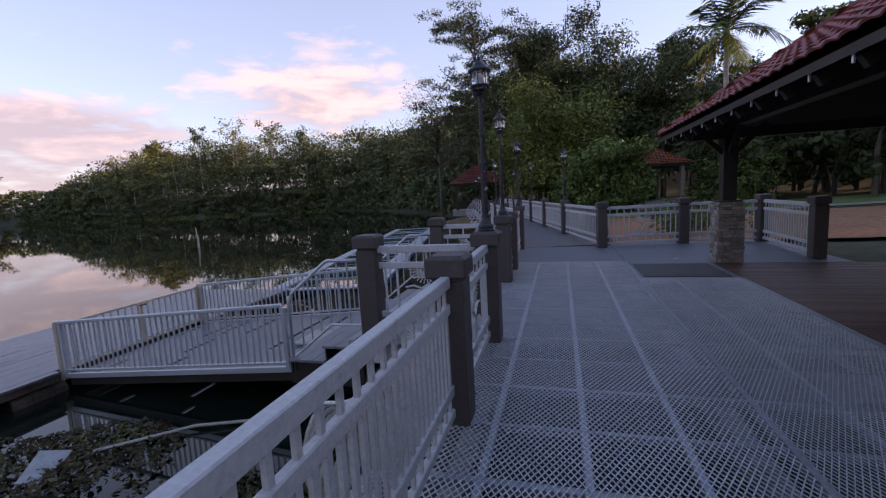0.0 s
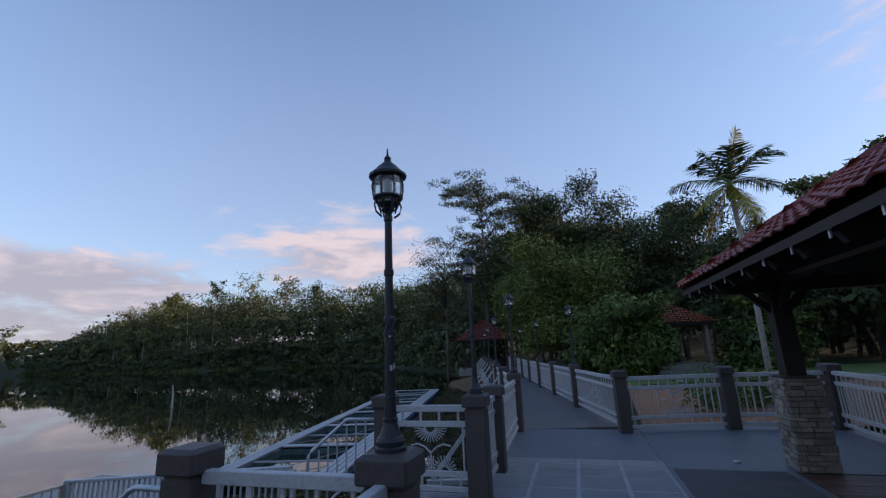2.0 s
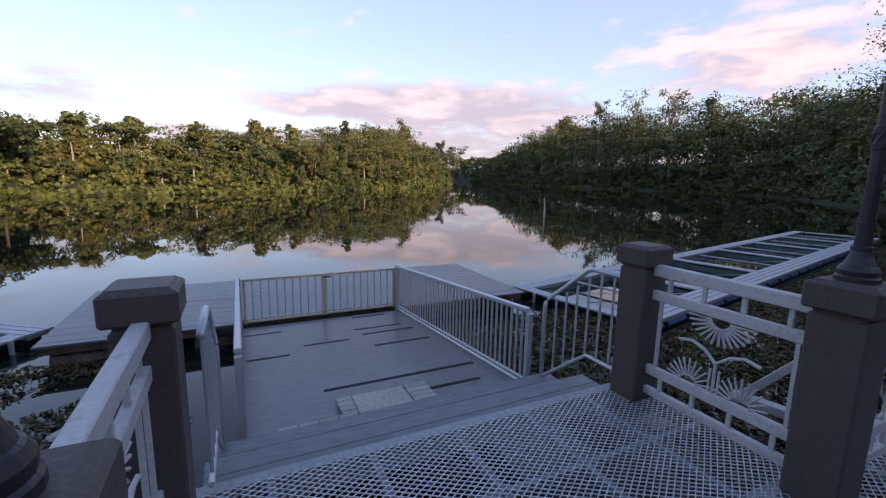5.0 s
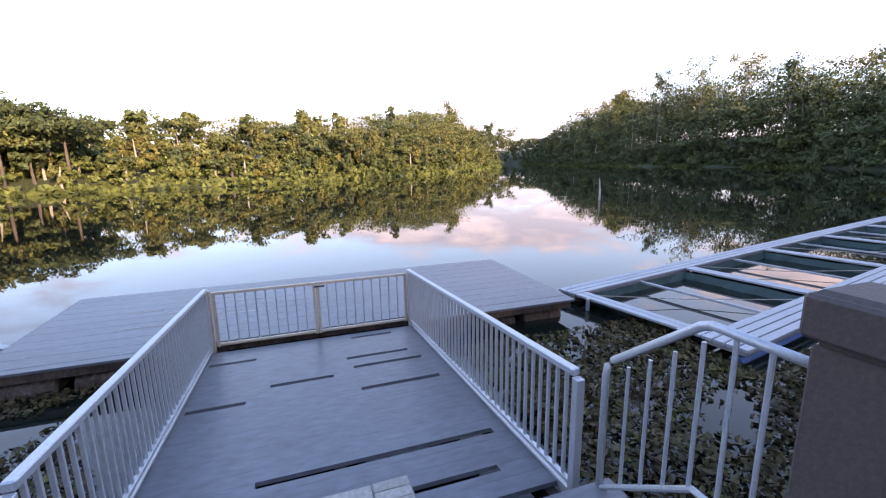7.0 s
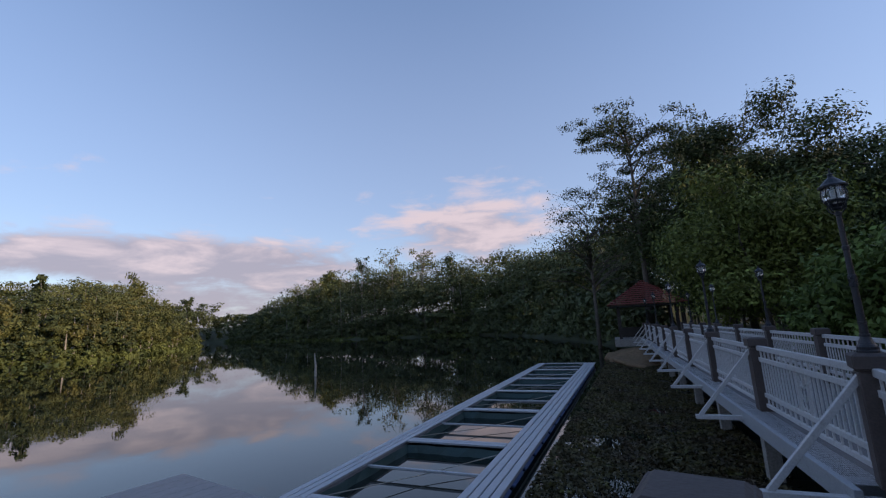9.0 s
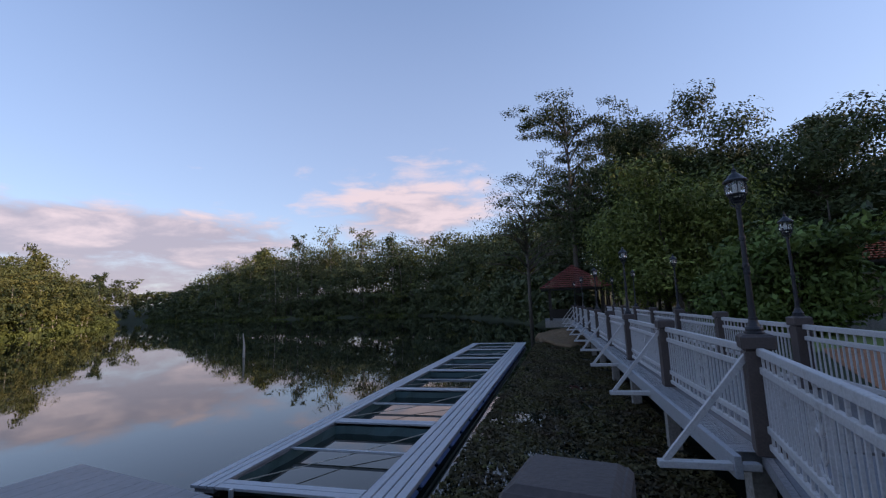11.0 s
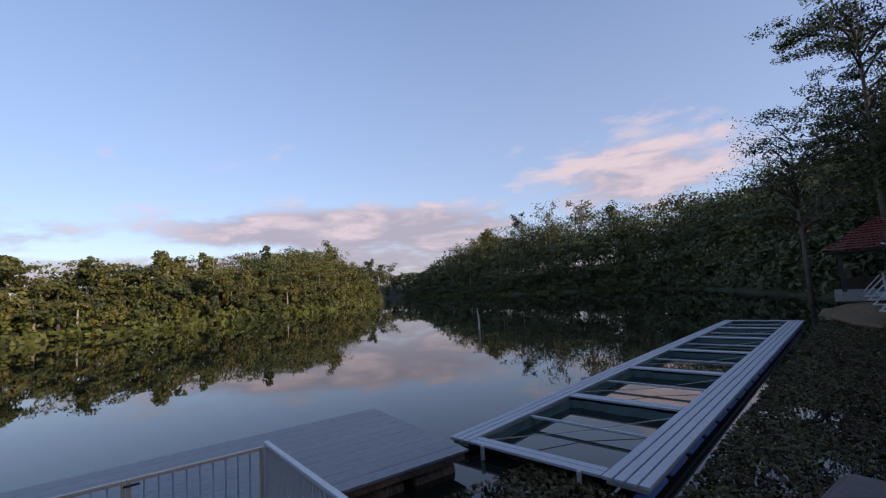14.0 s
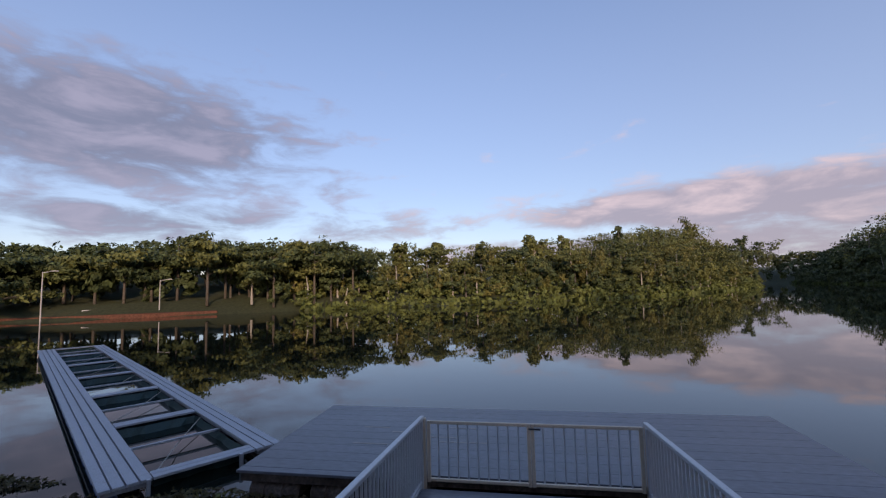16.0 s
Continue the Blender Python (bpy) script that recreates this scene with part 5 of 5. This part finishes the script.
# ---- single trees and plants ----
def tree_thing(name, label, x, y, h, w, trunk_r, mat, seed, n, leaf, clumps, lo=0.35, lean=(0, 0), bark=None, limbs=9, spread=0.19, flat=1.0, category="tree", stems=1):
    rng = np.random.default_rng(seed)
    g = float(ground_height(np.array([x]), np.array([y]))[0])
    t = thing(name, label, category, at=pose(x, y, g))
    wood = bmesh.new()
    tips = []
    for s in range(stems):
        ox, oy = (rng.normal() * 0.35, rng.normal() * 0.35) if stems > 1 else (0, 0)
        top = Vector((lean[0] + ox * 2, lean[1] + oy * 2, h * 0.86))
        pts = [Vector((ox, oy, -0.3)), Vector((ox + top.x * 0.25, oy + top.y * 0.25, h * 0.3)), Vector((ox + top.x * 0.6, oy + top.y * 0.6, h * 0.6)), top]
        tube(pts, [trunk_r, trunk_r * 0.8, trunk_r * 0.5, trunk_r * 0.15], 7, wood)
        for k in range(limbs):
            f = rng.uniform(lo * 0.8, 0.85)
            base = pts[1].lerp(pts[3], max(0, (f - 0.3) / 0.56)) if f > 0.3 else pts[0].lerp(pts[1], f / 0.3)
            a = rng.uniform(0, 2 * math.pi)
            out = w * rng.uniform(0.55, 1.0) * (1 - 0.35 * max(0, f - 0.5))
            tip = base + Vector((math.cos(a) * out, math.sin(a) * out, h * rng.uniform(0.06, 0.20) * flat))
            mid = base.lerp(tip, 0.5) + Vector((0, 0, h * 0.03))
            tube([base, mid, tip], [trunk_r * 0.34, trunk_r * 0.2, trunk_r * 0.05], 5, wood)
            tips += [mid, tip]
            for q in range(3):
                b2 = tip + Vector((rng.normal() * w * 0.25, rng.normal() * w * 0.25, rng.uniform(0.0, 0.08) * h))
                tube([mid, b2], [trunk_r * 0.12, trunk_r * 0.03], 4, wood)
                tips.append(b2)
    part("trunk", wood, bark or BARK, t, smooth=True)
    tips = np.array([tuple(p) for p in tips] + [(lean[0], lean[1], h * 0.9)])
    pick = rng.integers(0, len(tips), n)
    sc = np.array((w * spread, w * spread, w * spread * 0.62 * flat))
    off = np.clip(rng.normal(size=(n, 3)), -1.45, 1.45)
    pts = tips[pick] + off * sc
    part("crown", quads_mesh("crown", leaf_quads(rng, pts, np.full(n, leaf), 1.7, 0.4, off + np.array((0, 0, 0.7)))), mat, t)
    return t


# feathery light-green clump beside the walkway, bushes, airy tree and big crowns behind
tree_thing("bamboo_clump", "light green feathery bamboo clump", 1.2, 36.0, 10.0, 3.6, 0.12, LEAF_LIGHT, 31, 32000, 0.17, 0, 0.12, stems=7, limbs=8, spread=0.26, category="bamboo")
tree_thing("bamboo_clump", "light green feathery bamboo clump leaning to the lake", -1.6, 38.0, 8.6, 3.0, 0.10, LEAF_LIGHT, 32, 18000, 0.17, 0, 0.12, stems=5, limbs=8, spread=0.28, category="bamboo")
tree_thing("broadleaf_bush", "dense dark green bush with upright leafy shoots", 3.5, 23.0, 4.1, 1.55, 0.07, LEAF_BUSH, 33, 18000, 0.15, 0, 0.05, stems=9, limbs=7, spread=0.22, category="bush")
tree_thing("broadleaf_bush", "rounded dark green bush", 2.0, 25.5, 3.0, 1.3, 0.06, LEAF_BUSH, 34, 10000, 0.15, 0, 0.05, stems=6, limbs=6, spread=0.24, category="bush")
tree_thing("broadleaf_bush", "low dark bush beside the hut", 11.0, 25.5, 2.6, 1.8, 0.06, LEAF_BUSH, 35, 10000, 0.15, 0, 0.05, stems=6, limbs=6, spread=0.24, category="bush")
tree_thing("airy_tree", "tall airy tree with thin grey branches and sparse foliage", -8.2, 46.0, 23.5, 5.4, 0.30, LEAF_DARK, 36, 26000, 0.135, 0, 0.42, bark=BARK, limbs=34, spread=0.105, flat=0.5)
tree_thing("airy_tree", "half-bare airy tree with grey twigs", -13.2, 46.5, 17.5, 4.8, 0.22, LEAF_DARK, 37, 3600, 0.12, 0, 0.45, bark=BARK, limbs=44, spread=0.13, flat=0.7)
tree_thing("crown_tree", "big dark green tree with a rounded crown", -0.4, 52.0, 21.5, 5.2, 0.34, LEAF_DARK, 38, 30000, 0.20, 0, 0.5, limbs=16, spread=0.22, flat=0.9)
tree_thing("crown_tree", "big dark green tree with a spreading crown", 5.5, 50.0, 16.5, 5.2, 0.32, LEAF_DARK, 39, 28000, 0.21, 0, 0.4, limbs=16, spread=0.24)
tree_thing("crown_tree", "tall dark tree hung with creepers", 11.5, 47.0, 15.2, 5.0, 0.32, LEAF_DARK, 40, 28000, 0.20, 0, 0.25, limbs=18, spread=0.25)
tree_thing("crown_tree", "tall dark tree hung with creepers", -3.2, 47.0, 13.0, 4.2, 0.28, LEAF_DARK, 41, 24000, 0.22, 0, 0.15, limbs=18, spread=0.25)
tree_thing("slender_tree", "slender tree with a small round top above the woods", 15.0, 54.0, 17.0, 1.8, 0.18, LEAF_DARK, 42, 5200, 0.26, 0, 0.75, limbs=9, spread=0.26)
tree_thing("slender_tree", "slender tree with an open top on the slope", 27.0, 46.0, 14.5, 3.0, 0.2, LEAF_MID, 43, 6400, 0.28, 0, 0.65, limbs=10, spread=0.2)
tree_thing("slender_tree", "slender tree with an open top on the slope", 31.5, 44.0, 15.5, 3.0, 0.2, LEAF_MID, 44, 6400, 0.28, 0, 0.65, limbs=10, spread=0.2)
tree_thing("young_tree", "small yellow-green tree beside the palm", 10.2, 25.0, 6.2, 1.8, 0.10, LEAF_LIGHT, 45, 5200, 0.20, 0, 0.6, limbs=9, spread=0.26)
tree_thing("bare_shrub", "pale multi-stemmed small tree", 13.5, 27.5, 4.0, 1.2, 0.05, LEAF_MID, 46, 500, 0.22, 0, 0.6, bark=BARK, stems=3, limbs=5)
for k, (x, y, h) in enumerate(((-172, 150, 24), (-150, 132, 20))):
    tree_thing("emergent_tree", "tall pale-trunked tree standing above the woods", x, y, h, 4.5, 0.5, LEAF_MID, 50 + k, 3600, 0.59, 0, 0.6, bark=PALEBARK, limbs=10, spread=0.25)
for k, b in enumerate((33, 37, 41, 45, 50.5, 53, 65, 70, 74, 77.5, 84, 88, 95, 101, 106)):
    d = 40.0
    while d < 220:
        x, y = -1.3 - d * math.sin(radians(b)), 2.2 + d * math.cos(radians(b))
        if float(shore_distance(np.array([x]), np.array([y]))[0]) > 9 + (k * 5) % 11:
            break
        d += 2.0
    g = float(ground_height(np.array([x]), np.array([y]))[0])
    h = max(6.0, (float(ridge_top(np.array([x]), np.array([y]))[0]) - g) * (1.0 + 0.035 * (k % 4)))
    tree_thing("emergent_tree", "tall slim pale-trunked tree rising above the far woods", x, y, h, h * (0.10 + 0.03 * (k % 3)), 0.16 + 0.002 * d, LEAF_MID if k % 3 else LEAF_DARK, 150 + k, 900, 0.5, 0, 0.55, bark=PALEBARK, limbs=12, spread=0.28)
rngt = random.Random(12)
for k in range(16):
    b = 112 + k * 2.4
    d = 62 - 0.10 * k + rngt.uniform(0, 6)
    x, y = -1.3 - d * math.sin(radians(b)), 2.2 + d * math.cos(radians(b))
    if float(shore_distance(np.array([x]), np.array([y]))[0]) < 1.5:
        x, y = x * 1.09, y * 1.12
    tree_thing("rain_tree", "spreading flat-topped shade tree on the far bank", x, y, rngt.uniform(7.0, 9.0) * (0.75 if b > 132 else 1), rngt.uniform(3.4, 5.0), 0.2, LEAF_MID if k % 2 else LEAF_DARK, 60 + k, 3000, 0.33, 0, 0.5, bark=BARK, limbs=11, spread=0.17, flat=0.45)


def palm(x, y, h):
    rng = random.Random(77)
    g = float(ground_height(np.array([x]), np.array([y]))[0])
    t = thing("palm_tree", "slim areca palm with dark fronds and a yellowed skirt", "palm", at=pose(x, y, g))
    part("trunk", tube([(0, 0, -0.3), (0.05, 0, h * 0.5), (0.0, 0, h)], [0.085, 0.07, 0.075], 9), PALEBARK, t, smooth=True)
    part("crown_shaft", lathe([(0.10, h), (0.13, h + 0.15), (0.09, h + 0.55), (0.04, h + 0.7)], 10), LEAF_LIGHT, t)
    for k in range(19):
        a = k * 2.4 + rng.uniform(-0.25, 0.25)
        old = k < 5
        lift = (-0.95 + 0.14 * k) if old else (0.15 + 1.2 * ((k - 5) / 13) ** 0.8)
        L = 1.5 if old else rng.uniform(2.0, 2.5)
        sag = 0.25 if old else rng.uniform(0.42, 0.72) * math.cos(lift * 0.75)
        bm = bmesh.new()
        spine = []
        for i in range(11):
            s = i / 10
            r = L * s * math.cos(lift) * (1 - 0.10 * s)
            spine.append(Vector((math.cos(a) * r, math.sin(a) * r, h + 0.5 + L * (s * math.sin(lift) - sag * s * s))))
        tube(spine, [0.024 * (1 - 0.08 * i) for i in range(11)], 5, bm)
        side = Vector((-math.sin(a), math.cos(a), 0))
        for i in range(3, 32):
            s = i / 32
            j = min(9, int(s * 10))
            p = spine[j].lerp(spine[j + 1], s * 10 - j)
            d = (spine[j + 1] - spine[j]).normalized()
            ln = (0.62 * math.sin(math.pi * (0.10 + 0.82 * s)) + 0.08) * rng.uniform(0.8, 1.1)
            for sg in (1, -1):
                way = (side * sg * rng.uniform(0.65, 0.9) + d * 0.62 + Vector((0, 0, rng.uniform(-0.45, -0.05)))).normalized()
                mid, tip = p + way * ln * 0.55, p + way * ln + Vector((0, 0, -0.10 * ln))
                wv = d * 0.017
                bm.faces.new([bm.verts.new(q) for q in (p - wv, mid - wv * 1.2, tip, mid + wv * 1.2, p + wv)])
        part("frond", bm, LEAF_YELLOW if old else LEAF_PALM, t, "yellowed hanging frond" if old else "")


palm(6.05, 12.3, 6.0)

# brown bank where the walkway reaches the hut
bank = bmesh.new()
bmesh.ops.create_icosphere(bank, subdivisions=4, radius=1.0)
for v in bank.verts:
    k = 1 + 0.22 * noise.noise(v.co * 2.3) + 0.10 * noise.noise(v.co * 6.0)
    v.co = Vector((v.co.x * 2.6 * k, v.co.y * 5.5 * k, max(v.co.z, -0.4) * 0.75 * k))
part_ob = part("earth_mound", bank, MOUND, smooth=True)
part_ob.matrix_basis = pose(-7.2, 35.0, WATER - 0.05, 0, 0, 14)
tagged(part_ob, "low brown earth mound at the water's edge", "mound", kind="structure")


# grass fringe along the far banks
def fringe(seed, n, keep, size, name, label):
    rng = np.random.default_rng(seed)
    x, y = rng.uniform(-240, 0, n), rng.uniform(-80, 140, n)
    d = shore_distance(x, y)
    ok = (d > -0.8) & (d < 1.6) & keep(x, y)
    x, y, d = x[ok], y[ok], d[ok]
    z = np.maximum(ground_height(x, y), WATER) + 0.15
    c = np.stack([x, y, z], 1)
    q = leaf_quads(rng, c, np.full(len(c), size), 1.6)
    tagged(part(name, quads_mesh(name, q), GRASS), label, "grass", kind="stuff")


fringe(71, 260000, lambda x, y: (np.degrees(np.arctan2(-x, y)) > 30) & (np.degrees(np.arctan2(-x, y)) < 116), 0.7, "shore_grass", "bright green grass fringe along the far shore")
# red earth bank on the southern shore
bankm = bmesh.new()
bank_line = [(-50.0, -35.5), (-46, -40.6), (-41, -50), (-36, -58.5), (-27, -69)]
for (xa, ya), (xb, yb) in zip(bank_line, bank_line[1:]):
    d = Vector((xb - xa, yb - ya, 0)).normalized()
    o = Vector((d.y, -d.x, 0)) * 3.0
    v4 = [bankm.verts.new(p) for p in ((xa, ya, WATER - 0.2), (xb, yb, WATER - 0.2), (xb, yb, WATER + 0.45), (xa, ya, WATER + 0.45), (xa + o.x, ya + o.y, WATER + 0.5), (xb + o.x, yb + o.y, WATER + 0.5))]
    bankm.faces.new(v4[:4])
    bankm.faces.new((v4[3], v4[2], v4[5], v4[4]))
tagged(part("earth_bank", bankm, REDBANK), "low red earth bank on the far shore", "bank", kind="structure")


def on_bearing(b, d):
    return -1.3 - d * math.sin(radians(b)), 2.2 + d * math.cos(radians(b))


for b, d, h in ((143.0, 64, 5.2), (133.4, 64, 4.2)):
    x, y = on_bearing(b, d)
    t = thing("street_lamp", "pale slim street lamp on the far bank", "lamp", "far street lamps", at=pose(x, y, WATER + 0.2, 0, 0, b))
    part("pole", tube([(0, 0, -0.3), (0, 0, h)], [0.07, 0.05], 7), WHITE, t)
    part("arm", tube([(0, 0, h - 0.1), (0.8, 0, h + 0.1)], 0.03, 6), WHITE, t)
    part("head", boxed(0.7, 1.3, -0.1, 0.1, h + 0.06, h + 0.16, bevel=0.02), WHITE, t)
x, y = on_bearing(148.6, 66)
t = thing("flag_pole", "flag pole with limp red and blue flags", "flag pole", at=pose(x, y, WATER + 0.2))
part("pole", tube([(0, 0, -0.3), (0, 0, 3.6)], 0.05, 7), WHITE, t)
for dx, mat in ((0.06, RED_CLOTH), (-0.5, BLUE_CLOTH)):
    fl = bmesh.new()
    for i in range(6):
        for j in range(6):
            fl.verts.new((dx + 0.09 * i, 0.07 * math.sin(i * 1.6 + j * 0.4), 3.4 - 0.36 * j - 0.05 * i))
    fl.verts.ensure_lookup_table()
    for i in range(5):
        for j in range(5):
            fl.faces.new((fl.verts[i * 6 + j], fl.verts[i * 6 + 6 + j], fl.verts[i * 6 + 7 + j], fl.verts[i * 6 + j + 1]))
    part("flag", fl, mat, t, "limp red flag" if mat is RED_CLOTH else "limp blue flag")
for b in (118.5, 121.0, 126.2, 128.5, 139.0):
    x, y = on_bearing(b, 66)
    t = thing("park_bench", "pale low park bench on the far bank", "bench", "far benches", at=pose(x, y, WATER + 0.55, 0, 0, b))
    part("seat", boxed(-1.1, 1.1, -0.25, 0.25, 0.36, 0.48), WHITE, t)
    part("leg", boxed(-0.9, -0.7, -0.2, 0.2, 0, 0.36), WHITE, t)
    part("leg", boxed(0.7, 0.9, -0.2, 0.2, 0, 0.36), WHITE, t)
# low hedge and brick-red bed behind the landing rail
tree_thing("hedge_bush", "low sparse hedge behind the landing railing", 5.0, 11.2, 0.9, 0.9, 0.03, LEAF_BUSH, 90, 3000, 0.08, 0, 0.05, stems=5, limbs=6, spread=0.3, category="bush")

# ---- grating panels ----
PANEL = grating_mesh()


def panel(x, y, w, l):
    o = part("grating_panel", PANEL, MESHSTEEL, deck)
    o.location, o.scale = (x, y, 0), (w / 0.66, l / 0.6, 1)


rows_y = [-8.2 + ROW * k for k in range(23)]
for xa, xb in BAY_X:
    for y in rows_y:
        end = DECK_FAR if xa < 2 else DECK_END
        if y < end - 0.05:
            panel(xa, y, xb - xa, min(ROW, end - y))
for xa, xb in ((-1.60, -1.00), (-1.00, -0.40)):
    for k in range(6):
        panel(xa, 0.02 + k * 0.565, xb - xa, 0.565)
for k in range(26):
    o = part("grating_panel", PANEL, MESHSTEEL, walkway)
    o.location, o.scale = (-0.30, 0.05 + k * 1.2, 0.0), (0.28 / 0.66, 2.0, 1)
